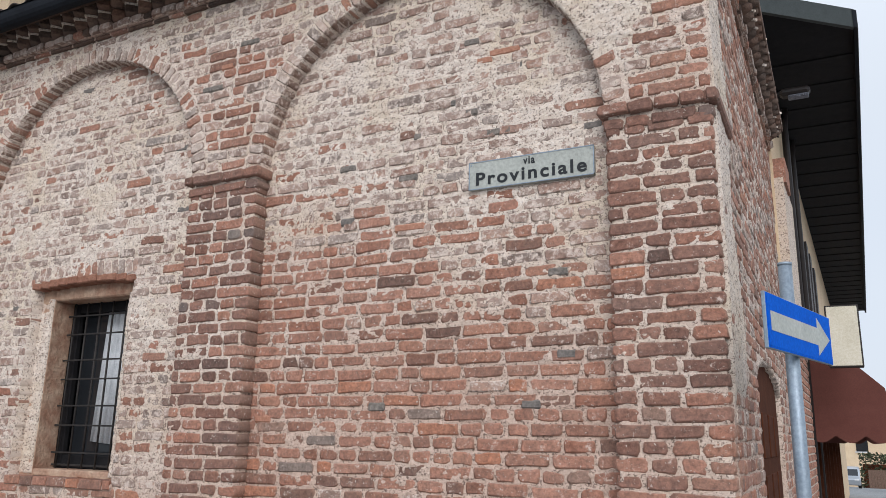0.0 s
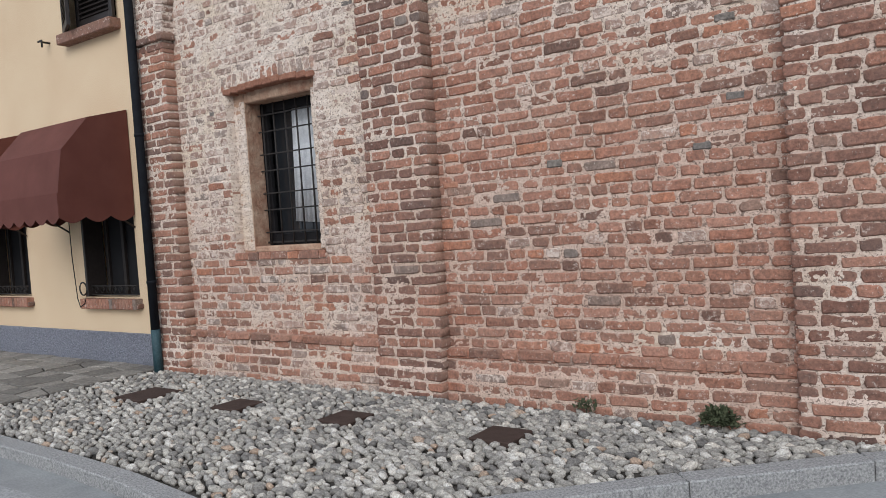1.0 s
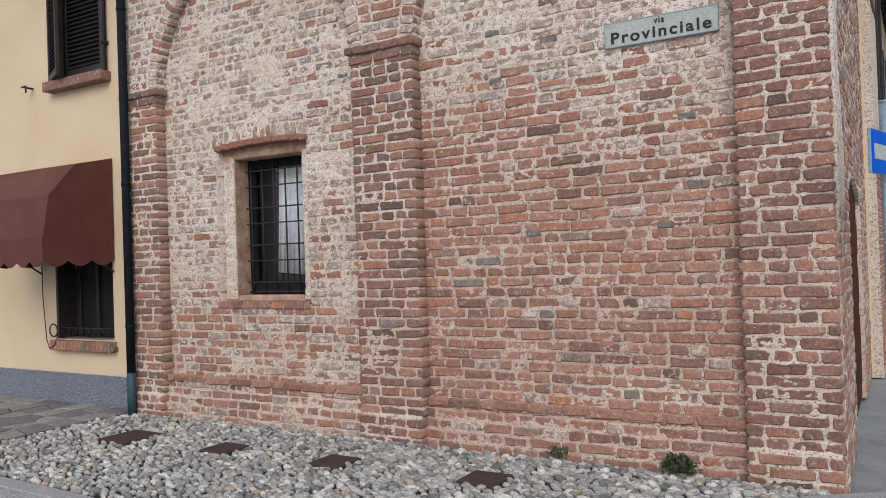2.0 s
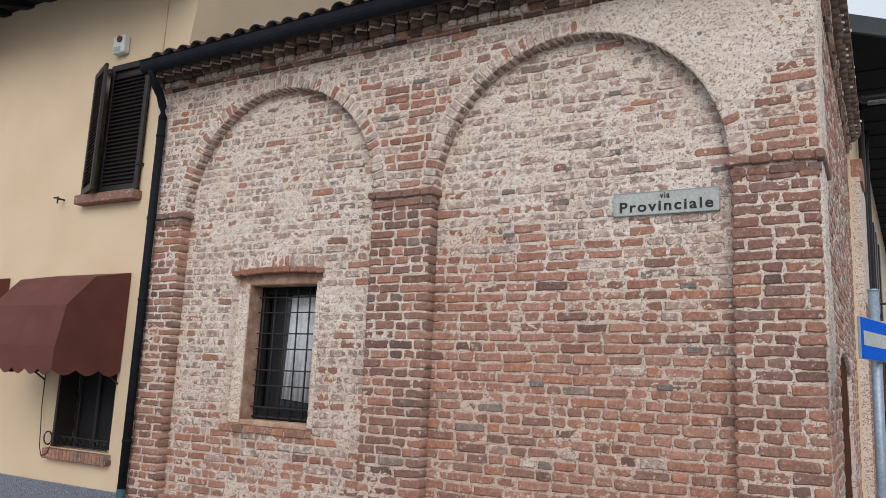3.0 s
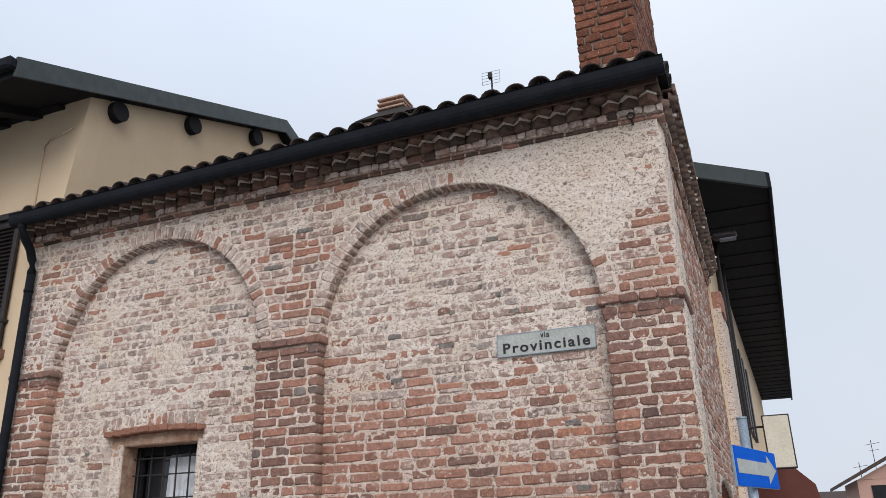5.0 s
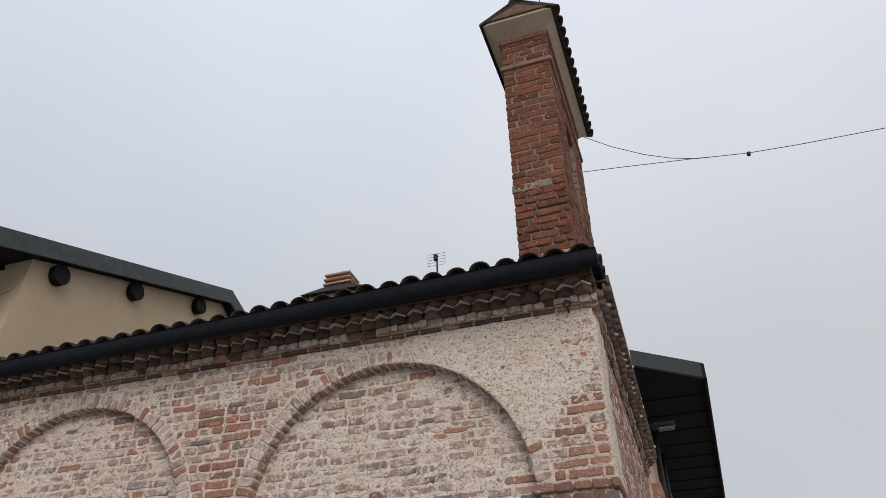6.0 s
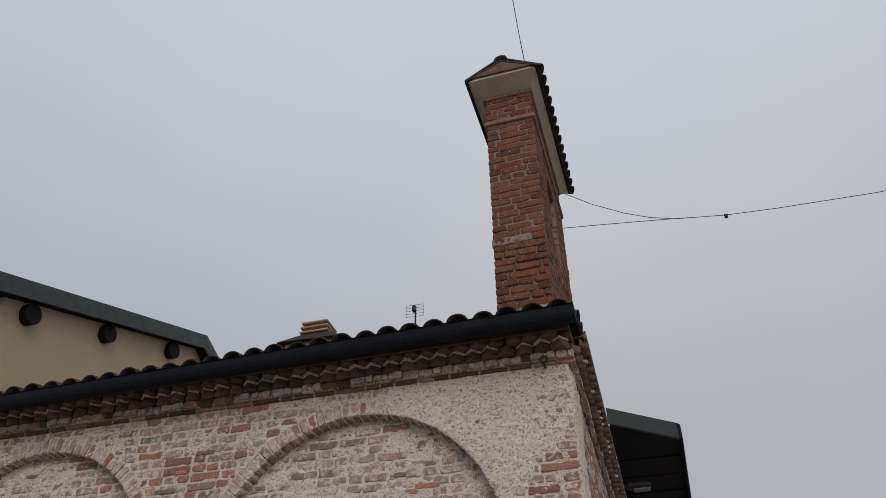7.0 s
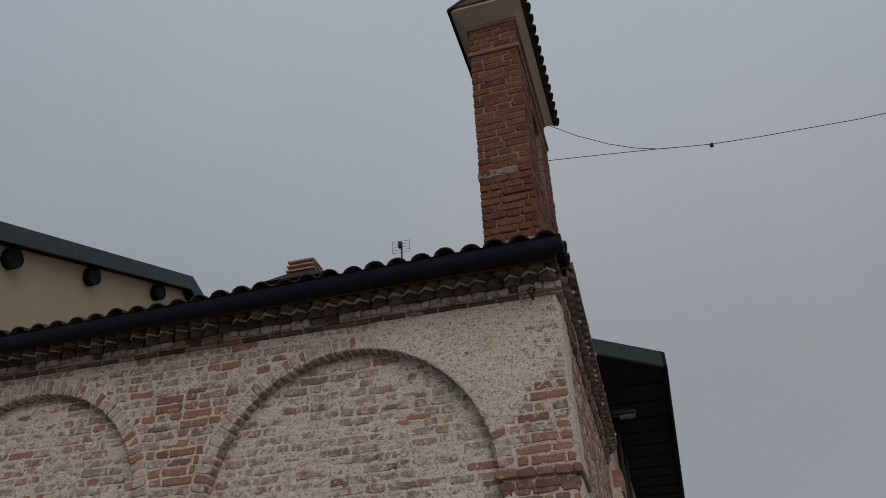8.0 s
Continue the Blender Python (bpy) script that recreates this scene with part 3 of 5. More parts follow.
def rows(u0, u1, z0, z1, tone, plane, proud, seed, skip=None, facing="front", depth=1.0):
    """Bricks of a stretch of wall, course by course."""
    r = random.Random(seed)
    out, z, n = [], z0, 0
    while z + BRICK_H < z1 + 0.01:
        zc = z + COURSE / 2
        spans = skip(zc) if skip else [(u0, u1)]
        for a, b in spans:
            if b - a < 0.05:
                continue
            for c, ln in course_fill(a + 0.004, b - 0.004, r, r.choice((0.45, 0.7, 1.0))):
                t = tone(c, zc, r)
                p = proud + r.uniform(-0.0045, 0.005)
                m = at(c, plane - p, zc + r.uniform(-0.004, 0.004)) if facing == "front" else at(plane + p, c, zc + r.uniform(-0.004, 0.004), 90)
                m = m @ pose(0, 0, 0, r.uniform(-1.2, 1.2), r.uniform(-1.0, 1.0), r.uniform(-1.0, 1.0))
                out.append((m, max(0.04, ln - 0.002), r.uniform(0.92, 1.07), depth, t))
        z += COURSE
        n += 1
    return out


def by_height(zc):
    return lambda b: abs(b[0].translation.z - zc)


def pier(name, x0, x1, seed, tag, edge):
    w = thing(name, sheet(name, x0 + 0.022, x1 - 0.022, -0.08, 3.37, 0.0, cover_pier, 0.015, seed=seed, sides=0.125, bulge=plinth_pier), "brick pilaster with worn dark red bricks and pale joints", "pilaster", kind="structure")
    tone = lambda x, z, r: "dark" if r.random() < tag else "bare"
    b = rows(x0, x1, -0.06, 3.33, tone, 0.0, 0.006, seed)
    for m, ln, hs, ds, t in b:
        if m.translation.z < 0.24:
            m.translation.y -= plinth_pier(m.translation.z)
    r = random.Random(seed)
    for c, ln in course_fill(x0 - 0.025, x1 + 0.025, r, 0.6):
        b.append((at(c, -0.04 + r.uniform(-0.004, 0.003), 3.376), ln + 0.012, 0.98, 1.2, "dark"))
    for c, ln in course_fill(x0 - 0.004, x1 + 0.004, r, 0.9):
        b.append((at(c, -0.012 + r.uniform(-0.004, 0.004), 3.376 - COURSE), ln + 0.004, 0.95, 1.1, "dark"))
    lay(w, b, 300, by_height(1.9))
    return w


def niche_main():
    x0, x1 = NM[0] - 0.03, NM[1] + 0.03
    w = thing("wall_niche_1", sheet("wall_niche", x0, x1, -0.08, 4.66, NICHE, cover_main, 0.013, seed=3.0, bulge=plinth_main), "arched niche wall of red brick, lime-streaked in its upper half", "wall", kind="structure")
    def tone(x, z, r):
        return "limed" if r.random() < 0.03 + 0.92 * smooth(2.2, 3.3, z + 0.25 * (x + 2)) + 0.06 * smooth(0.6, 0.2, z) else "bare"
    b = rows(x0, x1, -0.06, 4.64, tone, NICHE, 0.003, 21)
    for m, ln, hs, ds, t in b:
        if m.translation.z < 0.34:
            m.translation.y -= plinth_main(m.translation.z)
    r = random.Random(91)
    for c, ln in course_fill(x0 + 0.03, x1 - 0.03, r, 0.7):
        b.append((at(c, NICHE - 0.06 + r.uniform(-0.008, 0.006), 0.335 + r.uniform(-0.004, 0.004)), ln, 0.98, 1.0, "bare"))
    lay(w, b, 300, by_height(1.7))


def niche_left():
    x0, x1 = NL[0] - 0.03, NL[1] + 0.03
    hole = lambda x, z: WX0 < x < WX1 and WZ0 < z < WZ1
    w = thing("wall_niche_2", sheet("wall_niche", x0, x1, -0.08, 4.68, NICHE, cover_left, 0.013, cut=hole, seed=13.0, sides=0.11, bulge=plinth_left), "arched niche wall of whitewashed brick round a barred window", "wall", kind="structure")
    def spans(z):
        return [(x0, WX0), (WX1, x1)] if WZ0 - 0.05 < z < WZ1 + 0.17 else [(x0, x1)]
    def tone(x, z, r):
        return "limed" if r.random() < 0.25 + 0.6 * smooth(0.6, 1.4, z) else "bare"
    b = rows(x0, x1, -0.06, 4.66, tone, NICHE, 0.003, 22, spans)
    for m, ln, hs, ds, t in b:
        if m.translation.z < 0.36:
            m.translation.y -= plinth_left(m.translation.z)
    r = random.Random(92)
    for c, ln in course_fill(x0 + 0.03, x1 - 0.03, r, 0.7):
        b.append((at(c, NICHE - 0.08 + r.uniform(-0.008, 0.006), 0.37 + r.uniform(-0.004, 0.004)), ln, 0.98, 1.1, "bare"))
    r = random.Random(9)
    n = 16
    for i in range(n):
        f = (i + 0.5) / n - 0.5
        b.append((pose(WX0 + 0.59 + f * 1.28, NICHE - 0.004 + r.uniform(-0.004, 0.004), WZ1 + 0.065 + 0.05 * (0.25 - f * f), 0, 90 - f * 24, 0), 0.128, 1.05, 0.8, "limed" if abs(f) > 0.15 else "bare"))
    lay(w, b, 300, by_height(1.5))


def spandrels():
    def inside(x, z):
        return math.hypot(x - CL, z - SL) < RL or math.hypot(x - CM, z - SM) < RM
    def snap(x, z):
        for c, r, s in ((CL, RL, SL), (CM, RM, SM)):
            d = math.hypot(x - c, z - s)
            if abs(d - r) < 0.0075 and z > s:
                return c + (x - c) * r / d, s + (z - s) * r / d
        return x, z
    w = thing("wall_front", sheet("wall_front", XL, XR, 3.362, TOP, 0.0, cover_front, 0.013, cut=inside, snap=snap, seed=31.0, sides=0.13), "brick spandrel wall with two blind arches under old lime plaster", "wall", kind="structure")
    def spans(z):
        cuts = []
        for c, r, s in ((CL, RL + 0.148, SL), (CM, RM + 0.148, SM)):
            if abs(z - s) < r:
                h = math.sqrt(r * r - (z - s) ** 2)
                cuts.append((c - h, c + h))
        out, x = [], XL
        for a, b in sorted(cuts):
            out.append((x, a))
            x = b
        return out + [(x, XR)]
    def tone(x, z, r):
        return "limed" if r.random() < cover_front(x, z) + 0.1 else "bare"
    b = rows(XL, XR, 3.43, TOP - 0.02, tone, 0.0, 0.004, 25, spans)
    r = random.Random(4)
    for c, rad, s in ((CL, RL, SL), (CM, RM, SM)):
        n = 52
        for i in range(n):
            a = math.pi * (i + 0.5) / n
            k = rad + 0.064
            limed = "arch" if r.random() < 0.85 else "bare"
            b.append((pose(c + k * math.cos(a), -0.004 + r.uniform(-0.006, 0.004), s + k * math.sin(a), 0, -math.degrees(a) + r.uniform(-1.5, 1.5), 0), 0.136, r.uniform(0.85, 1.05), 1.0, limed))
    lay(w, b, 300, lambda q: abs(q[0].translation.x + 2.2))


def wall_side():
    door = lambda y, z: 1.43 < y < 3.7 and z < 1.92 + 0.2 * math.sqrt(max(0.0, 1 - ((y - 2.565) / 1.135) ** 2))
    def cover(y, z):
        return 1.3 * smooth(0.75, 0.5, y + 0.1 * math.sin(z * 5)) * smooth(1.6, 1.9, z) + 0.30 - 0.2 * smooth(2.0, 1.6, z) * smooth(1.0, 0.6, y)
    w = thing("wall_side", sheet("wall_side", 0.05, 5.25, -0.08, TOP, XR, cover, 0.026, cut=door, facing="side", seed=50.0, sides=0.25), "long brick side wall with a strip of pale plaster at the corner", "wall", kind="structure")
    def spans(z):
        if z < 2.14:
            return [(0.12, 1.43), (3.7, 5.25)]
        return [(0.12, 5.25)]
    b = rows(0.12, 5.25, -0.06, TOP - 0.02, lambda y, z, r: "limed" if r.random() < 0.35 else "bare", XR, 0.005, 26, spans, "side", 0.9)
    lay(w, b, 300, lambda q: q[0].translation.y)
    d = thing("door_1", None, "brown panelled wooden door in the side wall", "door", kind="structure")
    part("door_leaf", box("door_leaf", XR - 0.12, XR - 0.045, 1.40, 3.73, -0.05, 2.14, DOOR_WOOD, 0.005), d)
    for y in (1.52, 2.06, 2.62, 3.16):
        for z0, z1 in ((0.15, 0.8), (0.92, 1.3), (1.42, 1.75)):
            part("panel", box("panel", XR - 0.05, XR - 0.035, y, y + 0.42, z0, z1, DOOR_WOOD, 0.006), d)
    r = random.Random(2)
    plate = thing("impost_side", box("impost_side", XR - 0.05, XR + 0.035, -0.03, 0.62, 3.335, 3.405, BRICKS["dark"][0], 0.012), "worn stone impost band turning the corner", "impost", kind="structure")


# ---- window of the left niche ----
def barred_window():
    w = thing("window_1", None, "deep-set window behind an iron grille with a half-drawn white curtain", "window", kind="structure")
    a, b, c, d = -5.56, -4.66, 1.22, 2.60
    y0, y1 = NICHE + 0.10, NICHE + 0.31
    part("jamb", box("jamb", WX0 - 0.03, a, y0, y1, WZ0 - 0.05, WZ1 + 0.05, PLASTER_REVEAL, 0.012), w)
    part("jamb", box("jamb", b, WX1 + 0.03, y0, y1, WZ0 - 0.05, WZ1 + 0.05, PLASTER_REVEAL, 0.012), w)
    for u0, u1 in ((WX0 - 0.02, a - 0.004), (b + 0.004, WX1 + 0.02)):
        part("lime_coat", sheet("lime_coat", u0, u1, c - 0.04, d + 0.02, y0 - 0.004, lambda u, z: 0.9 - 0.7 * smooth(d - 0.25, d, z), 0.013, seed=71.0, sides=0.03), w, "rough flaking limewash")
    part("lintel", box("lintel", a, b, y0 + 0.002, y1, d, WZ1 + 0.05, PLASTER_REVEAL, 0.012), w)
    r = random.Random(19)
    head = part("head", box("head", WX0 + 0.004, WX1 - 0.004, NICHE + 0.03, y0 + 0.02, WZ1 - 0.02, WZ1 + 0.002, PLASTER_REVEAL, 0.006), w, "worn red brick head")
    red = plain("red_head_brick", (0.22, 0.095, 0.062), (0.36, 0.18, 0.12), 13.0, 0.95, 0.8, 60.0, dist=0.02)
    n = 11
    for i in range(n):
        f = (i + 0.5) / n - 0.5
        cx, cz = (WX0 + WX1) / 2 + f * 1.24, WZ1 - 0.02 + 0.035 * (0.25 - f * f) * 4 - 0.012
        bm = bmesh.new()
        add_box(bm, -0.058, 0.056, NICHE - 0.012 + r.uniform(-0.012, 0.006), y0 + 0.016, -0.03 + r.uniform(-0.008, 0.005), 0.03, 0.009, pose(cx, 0, cz, 0, -f * 10 + r.uniform(-3, 3), 0))
        part("head_brick", from_bm("head_brick", bm, red), head)
    sill = part("sill", box("sill", WX0 - 0.03, WX1 + 0.02, NICHE - 0.012, y1, WZ0 - 0.06, WZ0 - 0.005, MORTAR, 0.01), w)
    r = random.Random(12)
    x = WX0 - 0.02
    while x < WX1 - 0.05:
        ln = r.uniform(0.13, 0.27)
        ln = min(ln, WX1 + 0.02 - x)
        part("sill_brick", box("sill_brick", x, x + ln - 0.012, NICHE - 0.022, y1, WZ0 - 0.05 + r.uniform(-0.004, 0.004), WZ0 + 0.016 + r.uniform(-0.004, 0.004), BRICKS["bare"][0], 0.006), sill)
        x += ln
    inner = part("ledge", box("ledge", a, b, y0 + 0.004, y1, WZ0 + 0.01, c, PLASTER_REVEAL, 0.01), w)
    g = part("grille", box("grille", a, b, y1 - 0.04, y1 - 0.03, c + 0.02, c + 0.036, IRON, 0.002), w, "black wrought-iron grille")
    n = 6
    for i in range(n):
        x = a + 0.06 + (b - a - 0.12) * i / (n - 1)
        part("bar", tube("bar", [(x, y1 - 0.04, c - 0.02), (x + 0.004, y1 - 0.042, (c + d) / 2), (x, y1 - 0.04, d + 0.02)], 0.0085, IRON), g)
    for i in range(7):
        z = c + 0.12 + i * 0.19 + (0.03 if i % 2 else 0.0)
        part("crossbar", box("crossbar", a, b, y1 - 0.056, y1 - 0.048, z, z + 0.014, IRON, 0.002), g)
    f = part("window_frame", box("window_frame", a, a + 0.07, y1, y1 + 0.05, c, d, SHADED_WOOD, 0.006), w, "dark timber casement frame")
    part("stile", box("stile", b - 0.07, b, y1, y1 + 0.05, c, d, SHADED_WOOD, 0.006), f)
    part("rail", box("rail", a + 0.07, b - 0.07, y1 + 0.002, y1 + 0.05, c, c + 0.11, SHADED_WOOD, 0.006), f)
    part("rail", box("rail", a + 0.07, b - 0.07, y1 + 0.002, y1 + 0.05, d - 0.08, d, SHADED_WOOD, 0.006), f)
    pane = part("pane", box("pane", a + 0.05, b - 0.05, y1 + 0.095, y1 + 0.10, c + 0.05, d - 0.05, GLASS), w)
    vs, fs = [], []
    m = 26
    for j in range(2):
        for i in range(m + 1):
            x = (-5.20 if j else -5.25) + (0.46 if j else 0.50) * i / m
            vs.append((x, y1 + 0.065 + 0.012 * math.sin(i * 1.9), (c + 0.22 - 0.0015 * i) if j == 0 else d - 0.03))
    for i in range(m):
        fs.append((i, i + 1, m + 2 + i, m + 1 + i))
    cu = thing("curtain", mesh("curtain", vs, fs, CURTAIN, True), "thin white curtain hanging inside the barred window", "curtain")
    so = cu.modifiers.new("cloth", "SOLIDIFY")
    so.thickness = 0.003
    # black box behind the casement, its colour gives the room's darkness
    part("room_back", box("room_back", a - 0.2, b + 0.2, y1 + 0.3, y1 + 0.34, c - 0.2, d + 0.2, ROOM_SHADE), w)
    part("room_side", box("room_side", a - 0.24, a - 0.001, y1 + 0.001, y1 + 0.34, c - 0.2, d + 0.2, ROOM_SHADE), w)
    part("room_side", box("room_side", b + 0.001, b + 0.24, y1 + 0.001, y1 + 0.34, c - 0.2, d + 0.2, ROOM_SHADE), w)
    part("room_top", box("room_top", a, b, y1 + 0.001, y1 + 0.34, d + 0.001, d + 0.24, ROOM_SHADE), w)
    part("room_floor", box("room_floor", a, b, y1 + 0.001, y1 + 0.34, c - 0.24, c - 0.001, ROOM_SHADE), w)


# ---- street name plate, ring and wall hole ----
def text_mesh(name, words, size, material, thick=0.002):
    cu = bpy.data.curves.new(name, "FONT")
    cu.body, cu.size, cu.align_x, cu.align_y, cu.extrude = words, size, "CENTER", "CENTER", thick
    cu.offset, cu.space_character = size * 0.022, 1.22
    ob = bpy.data.objects.new(name, cu)
    scene.collection.objects.link(ob)
    dg = bpy.context.evaluated_depsgraph_get()
    me = bpy.data.meshes.new_from_object(ob.evaluated_get(dg))
    bpy.data.objects.remove(ob)
    me.materials.clear()
    me.materials.append(material)
    xs = [v.co.x for v in me.vertices]
    return me, max(xs) - min(xs)


def name_plate():
    x0, x1, z0, z1 = -1.592, -0.78, 3.045, 3.229
    y = NICHE - 0.03
    s = thing("street_sign", None, "pale enamel street name plate fixed to the brick niche", "sign")
    part("plate", box("plate", x0, x1, y, NICHE + 0.02, z0, z1, SIGN_FACE, 0.004), s)
    e = 0.006
    for a in ((x0, x1, z0, z0 + e), (x0, x1, z1 - e, z1), (x0, x0 + e, z0, z1), (x1 - e, x1, z0, z1)):
        part("rim", box("rim", a[0], a[1], y - 0.003, y + 0.004, a[2], a[3], GALV), s)
    cx = (x0 + x1) / 2
    for words, h, z, wide in (("via", 0.07, 3.191, 0.075), ("Provinciale", 0.115, 3.108, 0.715)):
        me, w = text_mesh("lettering", words, h, INK)
        part("lettering", me, s, m=Matrix.Translation((cx, y - 0.002, z)) @ pose(0, 0, 0, 90, 0, 0) @ Matrix.Diagonal((wide / w, 1, 1, 1)))
    for x in (x0 + 0.02, x1 - 0.02):
        part("screw", tube("screw", [(x, y - 0.004, z1 - 0.02), (x, y + 0.004, z1 - 0.02)], 0.005, GALV), s)


def ring_hook():
    pts = [(-0.283 + 0.028 * math.cos(a), -0.1, 4.875 + 0.028 * math.sin(a)) for a in [2 * math.pi * k / 14 for k in range(15)]]
    h = thing("iron_ring", None, "small iron ring on a pin under the cornice", "ring")
    part("ring", tube("ring", pts, 0.008, IRON), h)
    part("pin", tube("pin", [(-0.283, -0.1, 4.847), (-0.283, -0.06, 4.84), (-0.283, 0.03, 4.835)], 0.009, IRON), h)


def special_bricks():
    """The few odd stones and bricks that stand out in the niches."""
    odd = plain("grey_stone", (0.12, 0.105, 0.092), (0.25, 0.215, 0.185), 30.0, 0.9, 0.5)
    red = plain("bright_brick", (0.34, 0.15, 0.095), (0.44, 0.24, 0.165), 26.0, 0.9, 0.5)
    host = thing("odd_bricks", box("odd_bricks", -2.29, -2.17, NICHE - 0.009, NICHE + 0.05, 1.68, 1.735, odd, 0.008), "single grey and bright red bricks patched into the niche", "brick", kind="structure")
    dull = plain("dull_stone", (0.13, 0.115, 0.105), (0.20, 0.175, 0.155), 30.0, 0.9, 0.5)
    for x, z, ln, mt in ((-2.535, 3.336, 0.15, odd), (-0.79, 3.365, 0.13, dull), (-1.40, 3.428, 0.19, odd), (-1.773, 3.68, 0.16, dull), (-1.582, 3.595, 0.13, odd), (-2.053, 3.201, 0.16, odd),
                         (-1.361, 3.981, 0.23, red), (-1.502, 3.942, 0.13, red), (-1.594, 4.097, 0.13, odd), (-1.297, 3.86, 0.14, dull), (-1.985, 3.487, 0.08, odd),
                         (-2.488, 4.178, 0.05, odd), (-2.522, 2.949, 0.12, dull), (-0.982, 2.002, 0.13, dull), (-1.198, 1.722, 0.13, dull), (-1.022, 2.485, 0.14, odd),
                         (-3.13, 1.627, 0.15, red), (-1.66, 0.855, 0.11, red), (-2.03, 2.86, 0.24, red)):
        part("brick", box("brick", x - ln / 2, x + ln / 2, NICHE - 0.0065, NICHE + 0.05, z - 0.031, z + 0.031, mt, 0.015), host)
    for x, z, ln, mt in ((-3.415, 4.451, 0.2, odd), (-3.755, 4.128, 0.22, odd), (-3.62, 4.291, 0.14, red), (-0.255, 4.443, 0.17, red), (-0.923, 4.426, 0.12, dull), (-0.578, 4.738, 0.14, odd)):
        part("brick", box("brick", x - ln / 2, x + ln / 2, -0.0085, 0.05, z - 0.03, z + 0.03, mt, 0.015), host)
    for x, z, ln in ((-5.356, 4.476, 0.16), (-4.143, 3.741, 0.14), (-4.061, 3.22, 0.14), (-5.921, 2.538, 0.08)):
        part("brick", box("brick", x - ln / 2, x + ln / 2, NICHE - 0.0065, NICHE + 0.05, z - 0.03, z + 0.03, dull, 0.015), host)


pier("pilaster_1", XL, NL[0], 41, 0.5, 0)
pier("pilaster_2", NL[1], NM[0], 42, 0.75, 0)
pier("pilaster_3", NM[1], XR, 43, 0.7, 0)
niche_main()
niche_left()
spandrels()
wall_side()
barred_window()
name_plate()
ring_hook()
special_bricks()


# ---- cornice, gutter, roof ----
def cornice(name, a, b, facing):
    """String course, row of bricks laid cornerwise, and the course that carries the tiles."""
    def put(u, out, z, turn=0.0):
        return at(u, -out, z, turn) if facing == "front" else at(XR + out, u, z, 90 + turn)
    def slab(nm, out, z0, z1, mt, bev=0.008):
        if facing == "front":
            return box(nm, a, b, -out, 0.05, z0, z1, mt, bev)
        return box(nm, XR - 0.05, XR + out, a, b, z0, z1, mt, bev)
    base = thing(name, slab(name, 0.02, TOP + 0.004, TOP + 0.27, MORTAR, 0.0), "brick cornice with a dogtooth course, gutter shade put into its brick tones", "cornice", kind="structure")
    r = random.Random(17 if facing == "front" else 18)
    b2, vs, fs = [], [], []
    near = 1.0 if facing == "front" else 0.7
    # a thin shaded course, then the limewashed string course with chipped arrises
    for c, ln in course_fill(a, b, r, 1.0):
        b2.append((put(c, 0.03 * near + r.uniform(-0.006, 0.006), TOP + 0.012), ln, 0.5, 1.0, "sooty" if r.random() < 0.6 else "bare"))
    u = a
    while u < b - 0.04:
        ln = min(r.choice((0.075, 0.1, 0.13, 0.15)) * r.uniform(0.9, 1.1), b - u)
        k = r.random()
        b2.append((put(u + ln / 2, (0.085 + r.uniform(-0.022, 0.008)) * near, TOP + 0.062 + r.uniform(-0.005, 0.005)), ln - 0.004, r.uniform(0.85, 1.02), 1.0, "arch" if k < 0.55 else "limed" if k < 0.75 else "sooty" if k < 0.86 else "bare"))
        u += ln
    part("string_bed", slab("string_bed", 0.055 * near, TOP + 0.03, TOP + 0.096, MORTAR, 0.004), base)
    # two rows of bricks laid cornerwise, each with a ridge of pale mortar over it
    for row, (out, z) in enumerate(((0.128 * near, TOP + 0.128), (0.205 * near, TOP + 0.208))):
        # bed and corner bricks have the shade under the gutter in their tones
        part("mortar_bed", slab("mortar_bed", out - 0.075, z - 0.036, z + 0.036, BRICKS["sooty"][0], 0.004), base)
        u = a + 0.05 + 0.076 * row
        while u < b - 0.03:
            o = out + r.uniform(-0.014, 0.008)
            turn = 45 + r.uniform(-6, 6)
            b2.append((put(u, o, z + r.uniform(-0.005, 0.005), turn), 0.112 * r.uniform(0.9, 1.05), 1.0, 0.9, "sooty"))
            if r.random() < (0.92 if row == 0 else 0.55) * (1.0 if facing == "front" else 0.4):
                th, g = r.uniform(0.014, 0.026), r.uniform(0.010, 0.02)
                m = put(u, o + g, z + 0.027 + r.uniform(-0.004, 0.004), turn + r.uniform(-3, 3))
                n, q0, q1 = len(vs), r.uniform(0.048, 0.062), r.uniform(0.048, 0.062)
                vs += [m @ Vector(q) for q in ((-q0, 0, 0), (q1, 0, 0), (q1, 0.1, 0), (-q0, 0.1, 0), (-q0, 0, th), (q1, 0, th * 0.8), (q1, 0.1, th), (-q0, 0.1, th))]
                fs += [tuple(n + k for k in q) for q in ((3, 2, 1, 0), (4, 5, 6, 7), (0, 1, 5, 4), (1, 2, 6, 5), (2, 3, 7, 6), (3, 0, 4, 7))]
            u += 0.152 * r.uniform(0.95, 1.05)
    me = mesh("mortar_edges", vs, fs, MORTAR)
    me.attributes.new("lime", "FLOAT", "POINT").data.foreach_set("value", [1.0] * len(vs))
    pale = part("mortar_edges", me, base, "pale mortar squeezed out of the joints")
    tagged(pale, "pale mortar squeezed out of the joints", kind="stuff")
    part("soffit_board", slab("soffit_board", 0.29 if facing == "front" else 0.17, TOP + 0.247, TOP + 0.262, BOARD), base, "brown eave board")
